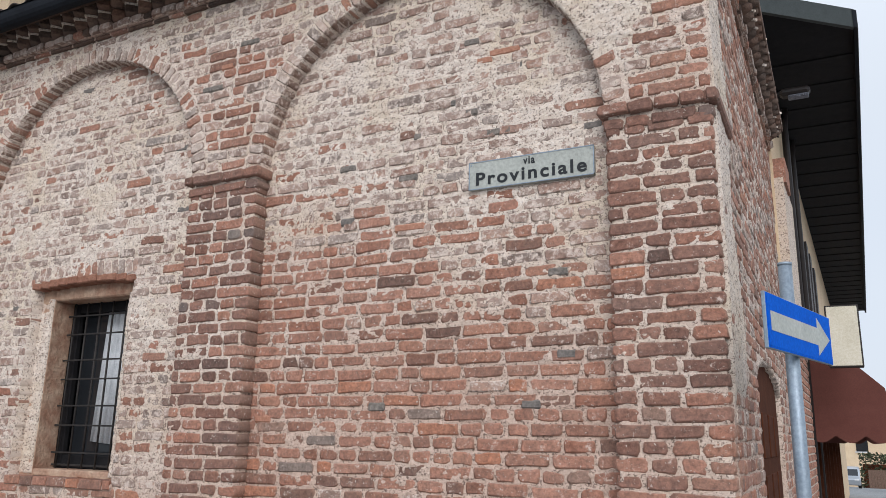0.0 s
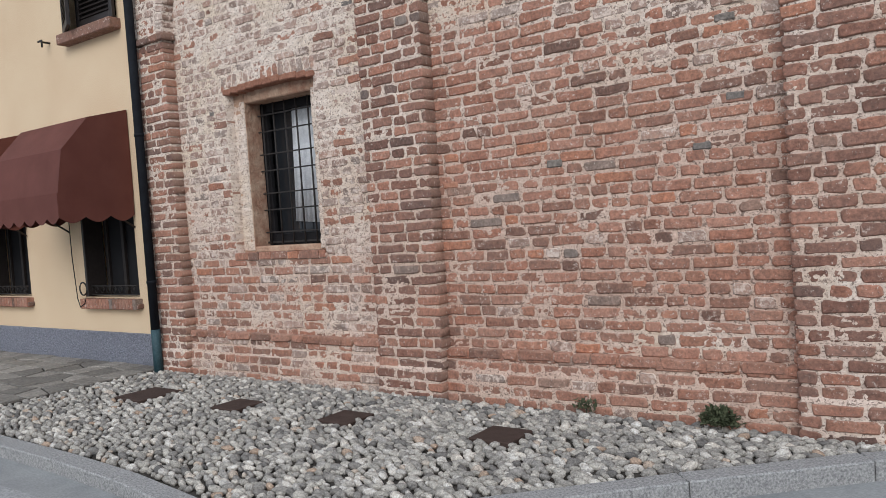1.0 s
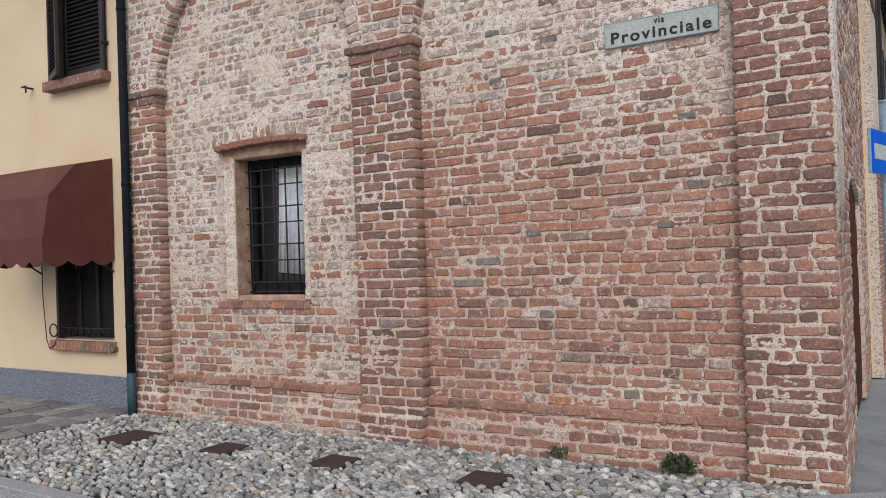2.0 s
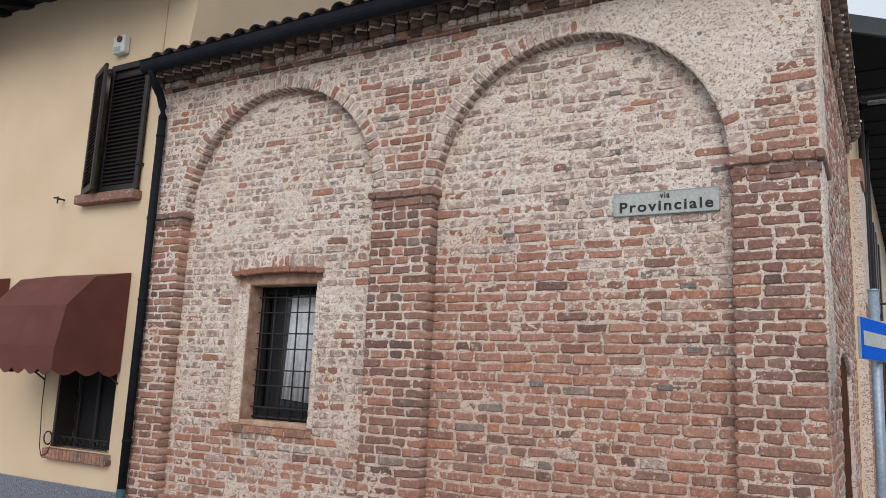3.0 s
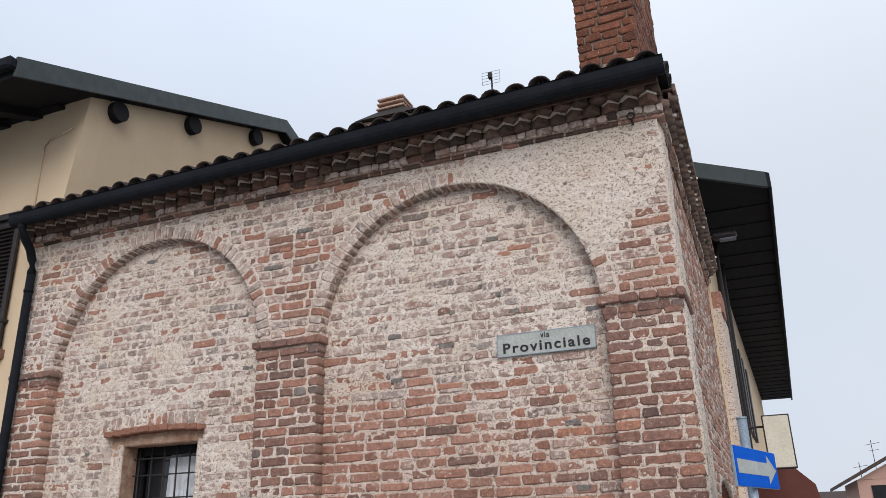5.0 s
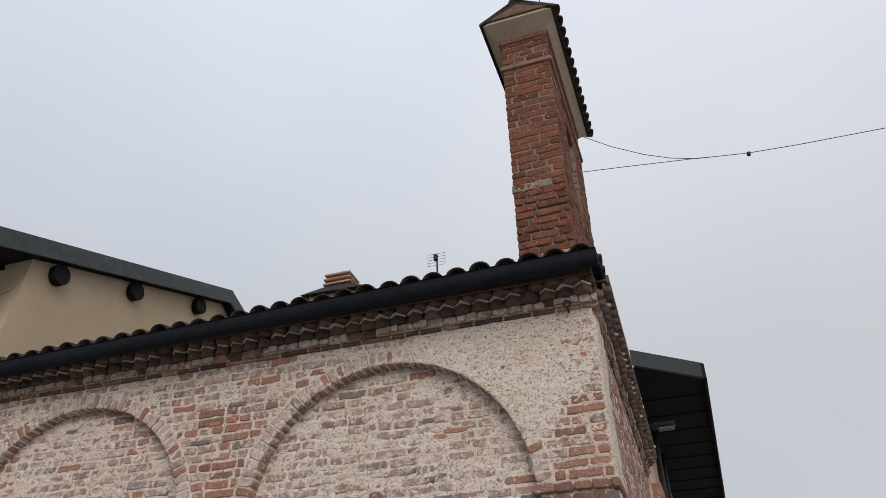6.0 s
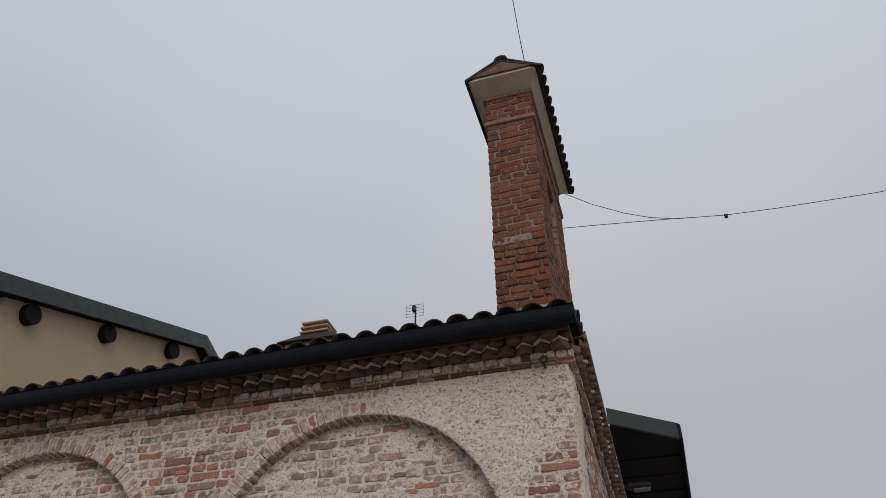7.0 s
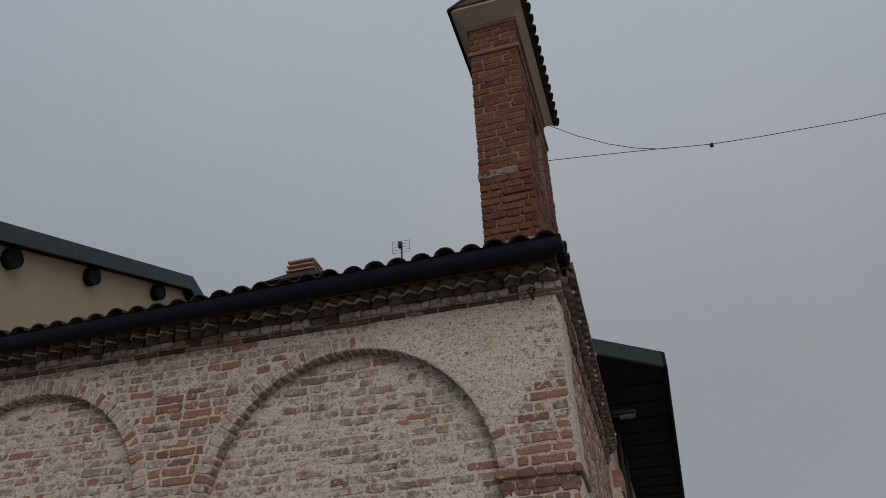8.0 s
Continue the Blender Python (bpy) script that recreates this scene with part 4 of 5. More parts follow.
    if facing == "front":
        part("fascia", box("fascia", a, b, -0.272, -0.248, TOP + 0.178, TOP + 0.25, plain("dark_eave_board", (0.045, 0.027, 0.02), (0.085, 0.05, 0.035), 9.0, 0.9, 0.3), 0.004), base, "dark brown eave board")
    else:
        part("fascia", box("fascia", XR + 0.15, XR + 0.178, a, b, TOP + 0.225, TOP + 0.30, BOARD, 0.006), base, "weathered eave board")
    lay(base, b2, 300, lambda q: q[0].translation.y + abs(q[0].translation.x) * 0.2)


def tile_mesh(ln=0.44, r0=0.098, r1=0.08, th=0.014):
    """A barrel tile, round side up, along y from its lower wide end."""
    vs, fs, n = [], [], 9
    for j, (y, r) in enumerate(((0, r0), (ln, r1))):
        for k in range(n):
            a = math.pi * k / (n - 1)
            vs.append((r * math.cos(a), y, 0.82 * r * math.sin(a)))
        for k in range(n):
            a = math.pi * k / (n - 1)
            vs.append(((r - th) * math.cos(a), y, 0.82 * (r - th) * math.sin(a)))
    for k in range(n - 1):
        fs += [(k, k + 1, 2 * n + k + 1, 2 * n + k), (n + k + 1, n + k, 3 * n + k, 3 * n + k + 1), (k + 1, k, n + k, n + k + 1), (2 * n + k, 2 * n + k + 1, 3 * n + k + 1, 3 * n + k)]
    fs += [(0, 2 * n, 3 * n, n), (n - 1, 2 * n - 1, 4 * n - 1, 3 * n - 1)]
    return mesh("roof_tile", vs, fs, TILE, True)


TILE_MESH = tile_mesh()
PITCH = math.degrees(math.atan(0.34))
EAVE_Y, EAVE_Z = -0.30, 5.15
EAVE_X = 0.13


def lift(x):
    """The eave rises a little towards the corner."""
    return 0.085 * (x - XL) / (EAVE_X - XL) - 0.05


def roof():
    far, ridge = 5.25, 2.6
    h = 0.34 * (ridge - EAVE_Y)
    xr = EAVE_X - (ridge - EAVE_Y)
    v = [(XL, EAVE_Y, EAVE_Z + lift(XL)), (0.04, EAVE_Y, EAVE_Z + lift(EAVE_X)), (xr, ridge, EAVE_Z + h), (XL, ridge, EAVE_Z + h), (0.03, far + 0.2, EAVE_Z), (xr, far + 0.2, EAVE_Z + h), (XL, far + 0.2, EAVE_Z + h)]
    v += [(x, y, z - 0.04) for x, y, z in v]
    f = [(0, 1, 2, 3), (1, 4, 5, 2), (2, 5, 6, 3), (10, 9, 8, 7), (9, 12, 11, 8), (10, 13, 12, 9), (0, 7, 8, 1), (1, 8, 11, 4)]
    base = thing("roof_1", mesh("roof", v, f, SHADED_WOOD), "hipped roof of weathered clay barrel tiles", "roof", kind="structure")
    r = random.Random(6)
    for row in range(3):
        s = row * 0.33
        x = XL + 0.24
        while x < EAVE_X - 0.1 - s:
            m = Matrix.Translation((x + r.uniform(-0.008, 0.008), EAVE_Y - 0.06 + s + r.uniform(-0.012, 0.012), EAVE_Z + 0.012 + lift(x) + s * 0.34 + r.uniform(-0.004, 0.008))) @ pose(0, 0, 0, PITCH - 3, r.uniform(-2, 2), r.uniform(-2, 2))
            part("roof_tile", TILE_MESH, base, m=m)
            if row == 0 and x < EAVE_X - 0.3:
                part("roof_tile", TILE_MESH, base, m=Matrix.Translation((x + 0.107, EAVE_Y - 0.03, EAVE_Z + 0.075 + lift(x))) @ pose(0, 0, 0, PITCH - 3, 180, 0))
            x += 0.214
    for row in range(2):
        s = row * 0.33
        y = EAVE_Y + 0.1 + s
        while y < 5.3:
            part("roof_tile", TILE_MESH, base, m=Matrix.Translation((0.05 - s, y, EAVE_Z + 0.0 + s * 0.34 + r.uniform(-0.004, 0.01))) @ pose(0, 0, 0, 0, 0, 90) @ pose(0, 0, 0, PITCH - 3, 0, r.uniform(-2, 2)))
            y += 0.214
    for i in range(6):
        s = i * 0.34
        part("hip_tile", TILE_MESH, base, m=Matrix.Translation((EAVE_X - 0.14 - s * 0.7, EAVE_Y + 0.14 + s * 0.7, EAVE_Z + 0.07 + s * 0.25)) @ pose(0, 0, 0, 0, 0, 45) @ pose(0, 0, 0, 14, 0, 0))


def gutter():
    y0, r = -0.375, 0.075
    o = []
    for k in range(9):
        a = math.pi + math.pi * k / 8
        o.append((y0 + r * math.cos(a), 5.085 + 1.15 * r * math.sin(a)))
    o = [(y0 - r - 0.012, 5.125), (y0 - r, 5.125)] + o[0:] + [(y0 + r, 5.125), (y0 + r - 0.004, 5.125)]
    o += [(y0 + (u - y0) * 0.93, v + 0.005) for u, v in o[::-1][1:-1]]
    g = thing("gutter", None, "black half-round metal gutter along the eave", "gutter", m=Matrix.Translation((-3.4, 0, -0.008)) @ pose(0, 0, 0, 0, -0.7, 0) @ Matrix.Translation((3.4, 0, 0)))
    part("trough", prism("trough", o, "x", XL + 0.16, EAVE_X - 0.03, DARK_METAL), g)
    part("end_cap", prism("end_cap", o[:len(o) // 2 + 1], "x", EAVE_X - 0.03, EAVE_X - 0.022, DARK_METAL), g)
    part("end_cap", prism("end_cap", o[:len(o) // 2 + 1], "x", XL + 0.152, XL + 0.16, DARK_METAL), g)
    x = XL + 0.4
    while x < EAVE_X - 0.1:
        part("bracket", box("bracket", x, x + 0.025, y0 - r - 0.006, EAVE_Y + 0.1, 5.12, 5.128, DARK_METAL), g)
        x += 0.85
    d = thing("downpipe", None, "black round downpipe with a blue-green foot section", "downpipe")
    x = XL + 0.09
    part("swan_neck", tube("swan_neck", [(x + 0.14, y0, 5.03), (x + 0.14, y0, 4.94), (x + 0.12, y0 + 0.05, 4.86), (x + 0.06, -0.17, 4.76), (x + 0.02, -0.09, 4.66), (x + 0.02, -0.075, 4.55), (x + 0.02, -0.075, 4.5)], 0.046, DARK_METAL, 12), d)
    part("pipe", tube("pipe", [(x + 0.02, -0.075, 4.52), (x + 0.02, -0.075, 2.5), (x + 0.025, -0.08, 0.36)], 0.045, DARK_METAL, 12), d)
    part("foot", tube("foot", [(x + 0.025, -0.08, 0.42), (x + 0.025, -0.08, -0.04)], 0.048, COPPER, 12), d, "blue-green painted iron foot")
    for z in (4.3, 2.42, 0.9):
        part("clip", tube("clip", [(x + 0.02, -0.075, z), (x + 0.02, -0.075, z + 0.03)], 0.051, DARK_METAL, 12), d)


cornice("cornice_1", XL, XR + 0.06, "front")
cornice("cornice_2", 0.02, 5.2, "side")
roof()
gutter()


# ---- bell gable on the roof ----
def bell_gable():
    x0, x1, y0, y1 = -0.69, -0.165, 0.10, 1.95
    turned = Matrix.Translation((x0, y0, 0)) @ pose(0, 0, 0, 0, 0, -1.4) @ Matrix.Translation((-x0, -y0, 0))
    t = thing("bell_gable", None, "slender brick bell gable with a plastered cap and tiled ridge", "tower", m=turned)
    ya, yb, za, zb = 0.75, 1.3, 6.7, 7.75
    wall = [((y0, ya), (5.2, 8.42)), ((yb, y1), (5.2, 8.42)), ((ya, yb), (5.2, za)), ((ya, yb), (zb, 8.42))]
    for (a, b), (c, d) in wall:
        part("core", box("core", x0 + 0.008, x1 - 0.008, a + (0.008 if a == y0 else 0), b, c, d, TOWER_MORTAR), t)
    r = random.Random(8)
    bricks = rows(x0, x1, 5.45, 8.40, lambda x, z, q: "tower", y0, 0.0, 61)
    for m, ln, hs, ds, tag in bricks:
        if m.translation.z < 6.36:
            m.translation.y -= 0.012
    def spans(z):
        return [(y0 + 0.13, ya), (yb, y1)] if za < z < zb else [(y0 + 0.13, y1)]
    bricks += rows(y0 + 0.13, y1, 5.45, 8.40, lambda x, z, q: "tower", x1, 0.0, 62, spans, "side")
    for m, ln, hs, ds, tag in rows(y0 + 0.13, y1, 5.45, 8.40, lambda x, z, q: "tower", x0, 0.0, 63, spans, "side"):
        m = pose(2 * x0 - m.translation.x, m.translation.y, m.translation.z, 0, 0, -90)
        bricks.append((m, ln, hs, ds, tag))
    bricks = [(m, ln + 0.006, hs * 1.12, ds, tag) for m, ln, hs, ds, tag in bricks]
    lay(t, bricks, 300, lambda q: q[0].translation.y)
    for z in (7.96, 8.36):
        part("band", box("band", x0 - 0.022, x1 + 0.022, y0 - 0.022, y1 + 0.02, z, z + 0.055, BRICKS["dark"][0], 0.008), t)
    part("patch", sheet("patch", x0 - 0.01, x1 - 0.14, 6.285, 6.37, y0 - 0.012, lambda u, z: 0.3, 0.013, seed=81.0, sides=0.04), t, "rough mortar patch").data.materials[0] = PATCH
    part("patch", sheet("patch", x0 + 0.2, x1 + 0.0, 5.42, 5.53, y0 - 0.016, lambda u, z: 0.1, 0.013, seed=82.0, sides=0.04), t, "rough mortar patch").data.materials[0] = PATCH
    part("base_mortar", box("base_mortar", x0 - 0.03, x1 + 0.02, y0 - 0.04, y0 + 0.1, 5.3, 5.47, PATCH, 0.03), t)
    e0, e1, f0, f1 = x0 - 0.135, x1 + 0.11, y0 - 0.23, y1 + 0.15
    ze, zr, xm = 8.49, 8.70, (x0 + x1) / 2
    v = [(x0, y0, 8.41), (x1, y0, 8.41), (x1, y1, 8.41), (x0, y1, 8.41), (e0, f0, ze), (e1, f0, ze), (e1, f1, ze), (e0, f1, ze), (xm, f0, zr - 0.03), (xm, f1, zr - 0.03)]
    f = [(0, 1, 5, 4), (1, 2, 6, 5), (2, 3, 7, 6), (3, 0, 4, 7), (4, 5, 8), (6, 7, 9), (5, 6, 9, 8), (7, 4, 8, 9), (3, 2, 1, 0)]
    part("cap", mesh("cap", v, f, CAP_PLASTER), t, "flared cream plaster cap")
    part("pediment", prism("pediment", [(e0, ze + 0.03), (e1, ze + 0.03), (xm, zr - 0.02)], "y", f0 - 0.025, f0 - 0.004, plain("brown_pediment", (0.10, 0.058, 0.04), (0.19, 0.12, 0.085), 14.0, 0.9, 0.4), 0.004), t, "brown tiled gable end")
    for s, ex in ((-1, e0), (1, e1)):
        o = [(ex + s * 0.035, ze - 0.01), (ex + s * 0.035, ze + 0.02), (xm, zr + 0.015), (xm, zr - 0.02)]
        part("verge", prism("verge", o, "y", f0 - 0.03, f1 + 0.03, TILE, 0.004), t)
        y = f0 + 0.06
        while y < f1 + 0.02:
            m = Matrix.Translation((ex + s * (0.06 if s > 0 else 0.015), y, ze + (0.0 if s > 0 else 0.03))) @ pose(0, 0, 0, 0, 0, 90 if s > 0 else -90) @ pose(0, 0, 0, 33, 0, 0) @ Matrix.Diagonal((0.75, 1.05, 0.8, 1))
            part("tile", TILE_MESH, t, m=m)
            y += 0.165
    y = f0 - 0.05
    while y < f1 - 0.2:
        part("ridge_tile", TILE_MESH, t, m=Matrix.Translation((xm, y, zr - 0.005)) @ Matrix.Diagonal((0.8, 1, 0.9, 1)))
        y += 0.36


def far_chimney():
    c = thing("chimney", None, "small terracotta chimney with stacked slab cowl", "chimney", m=Matrix.Translation((0, 0, 0.05)))
    x0, x1, y0, y1 = -4.68, -4.22, 4.0, 4.42
    v = [(x0 - 0.3, y0 - 0.2, 7.9), (x1 + 0.35, y0 - 0.2, 7.88), (x1 + 0.35, y1 + 0.3, 7.9), (x0 - 0.3, y1 + 0.3, 7.9), (x0, y0, 8.1), (x1, y0, 8.1), (x1, y1, 8.1), (x0, y1, 8.1)]
    part("base", mesh("base", v, [(0, 1, 5, 4), (1, 2, 6, 5), (2, 3, 7, 6), (3, 0, 4, 7), (4, 5, 6, 7), (3, 2, 1, 0)], TILE), c, "dark sloping base")
    part("stack", box("stack", x0 - 0.2, x1 + 0.2, y0 - 0.1, y1 + 0.2, 5.9, 7.92, TERRACOTTA, 0.01), c)
    for k in range(3):
        z = 8.1 + 0.085 * k
        part("post", box("post", x0 + 0.1, x1 - 0.1, y0 + 0.08, y1 - 0.08, z, z + 0.05, TERRACOTTA), c)
        part("slab", box("slab", x0 - 0.02 + 0.01 * k, x1 + 0.02 - 0.01 * k, y0, y1, z + 0.04, z + 0.078, TERRACOTTA, 0.01), c)
    a = thing("antenna", None, "small grid television antenna on a thin mast", "antenna")
    m = Matrix.Translation((-2.41, 3.0, 7.62)) @ Matrix.Diagonal((0.64, 0.64, 0.64, 1))
    part("mast", tube("mast", [(0, 0.05, -2.4), (0, 0.05, 0.15)], 0.02, IRON), a, m=m)
    for i in range(5):
        part("rod", tube("rod", [(-0.2, 0, -0.15 + i * 0.075), (0.2, 0, -0.16 + i * 0.075)], 0.005, GALV, 5), a, m=m)
    for x in (-0.2, 0.0, 0.2):
        part("rod", tube("rod", [(x, 0, -0.15), (x, 0, 0.15)], 0.005, GALV, 5), a, m=m)
    part("receiver", box("receiver", -0.04, 0.04, -0.1, 0.0, -0.06, 0.08, IRON, 0.01), a, m=m)


def cables():
    def sag(a, b, d, n=14):
        a, b = Vector(a), Vector(b)
        return [a.lerp(b, k / n) - Vector((0, 0, d * 4 * (k / n) * (1 - k / n))) for k in range(n + 1)]
    def run(label, p, rad):
        thing("cable", tube("cable", p, rad, WIRE, 5), label, "cable", "overhead cables")
    knot = (1.83, 2.0, 7.63)
    run("thin black overhead cable sagging from the bell gable", [(-0.05, 2.0, 8.42), (0.28, 2.0, 8.16), (0.65, 2.0, 7.93), (0.95, 2.0, 7.79), (1.242, 2.0, 7.702), knot], 0.0045)
    run("thin black overhead cable tied to the gable wall", [(-0.19, 2.0, 7.86), (0.4, 2.0, 7.80), (1.242, 2.0, 7.706), (1.5, 2.0, 7.67)], 0.0045)
    run("thin black overhead cable crossing the street", [knot, (2.4, 2.0, 7.605), (3.5, 2.0, 7.59), (9.0, 2.0, 7.85), (14.0, 2.0, 8.3)], 0.0045)
    run("thin vertical cable rising past the bell gable", [(-0.165, -0.12, 8.54), (-0.19, -0.2, 9.0), (-0.215, -0.3, 9.62), (-0.32, -0.3, 12.0), (-0.5, -0.3, 16.0)], 0.005)
    run("thin wire running down beside the bell gable", [(-0.165, 1.9, 7.7), (-0.12, 1.5, 6.6), (0.02, 0.2, 5.3)], 0.004)
    thing("cable_clamp", box("cable_clamp", 1.81, 1.85, 1.98, 2.02, 7.59, 7.64, WIRE, 0.006), "small black clamp on the overhead cable", "clamp")


# ---- cream house ----
def roof_z(y):
    return 6.91 + 0.364 * y if y < 3.96 else 6.91 + 0.364 * 3.96 - 0.38 * (y - 3.96)


def house():
    xc, xw, xg = -6.955, -15.0, -6.65
    h = thing("house", None, "cream rendered house with a dark overhanging roof and grey plinth", "house")
    fr = part("wall", None, h)
    # front wall in panels round its openings
    cols = [(xw, -10.66, []), (-10.66, -9.74, [(0.73, 2.3)]), (-9.74, -8.35, []), (-8.35, -7.36, [(0.73, 2.3), (3.80, 5.42)]), (-7.36, xc, [])]
    for a, b, holes in cols:
        z = -0.1
        for c, d in holes + [(5.2 if b == xc else 6.86, None)]:
            part("wall_panel", box("wall_panel", a, b, 0.10, 0.40, z, c, HOUSE_PAINT), fr)
            z = d
    part("wall_panel", prism("wall_panel", [(-7.36, 5.2), (-6.80, 5.2), (-6.546, 6.86), (-7.36, 6.86)], "y", 0.10, 0.40, HOUSE_PAINT), fr)
    def gable_x(y, z):
        return -6.80 - 0.058 * (y - 0.4) + 0.153 * (z - 5.2)
    gable = prism("gable_wall", [(0.4, 5.2), (8.0, 5.2), (8.0, roof_z(8.0) - 0.1), (3.96, roof_z(3.96) - 0.1), (0.4, roof_z(0.4) - 0.1)], "x", xg - 0.7, xg, HOUSE_PAINT)
    for v in gable.vertices:
        if v.co.x > xg - 0.1:
            v.co.x = gable_x(v.co.y, v.co.z)
    part("gable_wall", gable, h)
    # added black sheet for the dark inside the house
    part("inner_dark", box("inner_dark", xw, xc - 0.31, 0.75, 0.8, -0.1, 6.6, ROOM_SHADE), h)
    part("step_wall", box("step_wall", xw, -11.0, -0.16, 0.11, -0.1, 6.5, HOUSE_PAINT, 0.01), h)
    part("plinth", box("plinth", -11.0, xc - 0.02, 0.075, 0.2, -0.1, 0.33, PLINTH, 0.006), h, "rough grey plinth")
    part("plinth", box("plinth", xw, -10.985, -0.185, 0.1, -0.1, 0.32, PLINTH, 0.006), h, "rough grey plinth")
    # roof
    ye, x1 = -1.02, -6.38
    ro = [(ye, roof_z(ye)), (3.96, roof_z(3.96)), (8.6, roof_z(8.6)), (8.6, roof_z(8.6) - 0.18), (3.96, roof_z(3.96) - 0.18), (ye, roof_z(ye) - 0.18)]
    rf = part("roof", prism("roof", ro, "x", xw, x1 - 0.03, SHADED_WOOD), h, "dark boarded roof underside")
    v = [(ye - 0.02, roof_z(ye) + 0.05), (3.96, roof_z(3.96) + 0.05), (8.6, roof_z(8.6) + 0.05), (8.6, roof_z(8.6) - 0.2), (3.96, roof_z(3.96) - 0.19), (ye - 0.02, roof_z(ye) - 0.19)]
    part("verge_board", prism("verge_board", v, "x", x1 - 0.03, x1, plain("dark_green_lead", (0.034, 0.042, 0.042), (0.058, 0.068, 0.068), 7.0, 0.5, 0.15)), rf, "dark grey-green metal verge")
    part("gutter", box("gutter", xw, x1, ye - 0.12, ye, roof_z(ye) - 0.12, roof_z(ye) + 0.03, DARK_METAL, 0.03), rf)
    x = xc - 0.45
    while x > -12.5:
        o = [(0.2, roof_z(0.2) - 0.12), (ye + 0.1, roof_z(ye + 0.1) - 0.12), (ye + 0.1, roof_z(ye + 0.1) - 0.24), (ye + 0.22, roof_z(ye + 0.22) - 0.29), (0.2, roof_z(0.2) - 0.29)]
        part("rafter", prism("rafter", o, "x", x - 0.09, x + 0.09, SHADED_WOOD, 0.008), rf)
        x -= 0.545
    # added dark strip: stands in for shade on the wall between the rafters
    part("wall_plate", box("wall_plate", xw, xc - 0.01, -0.02, 0.1, roof_z(0.1) - 0.25, roof_z(0.0) - 0.17, SHADED_WOOD), rf)
    for y, z in ((0.50, 6.76), (1.85, 7.26), (3.32, 7.79)):
        part("purlin", tube("purlin", [(xg - 0.1, y, z), (-6.5, y, z), (-6.47, y, z)], 0.132, SHADED_WOOD, 18), rf)
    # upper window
    w = part("upper_window", box("upper_window", -8.35, -7.37, 0.25, 0.3, 3.80, 5.42, ROOM_SHADE), h)
    part("sill", box("sill", -8.37, -7.29, -0.04, 0.2, 3.635, 3.75, BRICKS["bare"][0], 0.01), w, "brick window sill")
    def leaf(m, wd, ht):
        fr_ = part("shutter", box("shutter", 0, 0.06, -0.02, 0.02, 0, ht, SHUTTER, 0.004), w, "dark brown louvred shutter", m)
        part("stile", box("stile", wd - 0.06, wd, -0.02, 0.02, 0, ht, SHUTTER, 0.004), fr_)
        for z in (0, ht - 0.08):
            part("rail", box("rail", 0.06, wd - 0.06, -0.02, 0.02, z, z + 0.08, SHUTTER, 0.004), fr_)
        n = int((ht - 0.2) / 0.05)
        louvre = prism("louvre", [(-0.02, 0.0), (-0.014, -0.004), (0.02, 0.034), (0.014, 0.038)], "x", 0.055, wd - 0.055, SHUTTER)
        for k in range(n):
            part("louvre", louvre, fr_, m=Matrix.Translation((0, 0, 0.095 + k * 0.05)))
        part("backing", box("backing", 0.05, wd - 0.05, 0.021, 0.026, 0.05, ht - 0.05, SHUTTER), fr_)
    leaf(pose(-8.03, 0.045, 3.76, 0, 0, 0), 0.71, 1.64)
    leaf(pose(-8.39, 0.08, 3.76, 0, 0, -24), 0.54, 1.60)
    for z in (4.05, 5.2):
        part("hinge", box("hinge", -7.345, -7.31, 0.0, 0.1, z, z + 0.04, IRON, 0.004), w)
    # ground-floor windows with awnings
    for dx in (0.0, -2.38):
        g = part("lower_window", box("lower_window", -8.28 + dx, -7.36 + dx, 0.30, 0.34, 0.73, 2.3, ROOM_SHADE), h)
        s = part("sill", box("sill", -8.42 + dx, -7.30 + dx, 0.02, 0.2, 0.61, 0.66, BRICKS["dark"][0], 0.006), g, "brick-on-edge sill")
        x = -8.43 + dx
        sb = box("sill_brick", 0, 0.057, 0.0, 0.2, 0.6, 0.715, BRICKS["bare"][0], 0.006)
        while x < -7.33 + dx:
            part("sill_brick", sb, s, m=Matrix.Translation((x, 0.005, 0)))
            x += 0.066
        b = part("scroll_guard", tube("rail", [(-8.34 + dx, 0.07, 0.86), (-7.36 + dx, 0.07, 0.86)], 0.008, IRON, 6), g, "wrought-iron scroll window guard")
        part("rail", tube("rail", [(-8.34 + dx, 0.07, 0.76), (-7.36 + dx, 0.07, 0.76)], 0.008, IRON, 6), b)
        for k in range(8):
            cx = -8.28 + dx + 0.12 * k
            pts = [(cx + 0.045 * math.cos(a) * (1 - a / 14), 0.07, 0.81 + 0.045 * math.sin(a) * (1 - a / 14)) for a in [0.5 * q for q in range(16)]]
            part("scroll", tube("scroll", pts, 0.005, IRON, 5), b)
        pts = [(-8.38 + dx + 0.075 * math.cos(a), 0.03, 0.83 + 0.075 * math.sin(a)) for a in [0.45 * q for q in range(15)]]
        part("scroll", tube("scroll", pts, 0.009, IRON, 6), b)
        for x in (-8.24 + dx, -7.9 + dx, -7.4 + dx):
            part("stile", box("stile", x, x + 0.05, 0.26, 0.3, 0.73, 2.3, SHUTTER, 0.004), g)
        part("side_shutter", box("side_shutter", -8.30 + dx, -8.26 + dx, 0.02, 0.26, 0.74, 2.28, SHUTTER, 0.004), g)
        awning(dx)
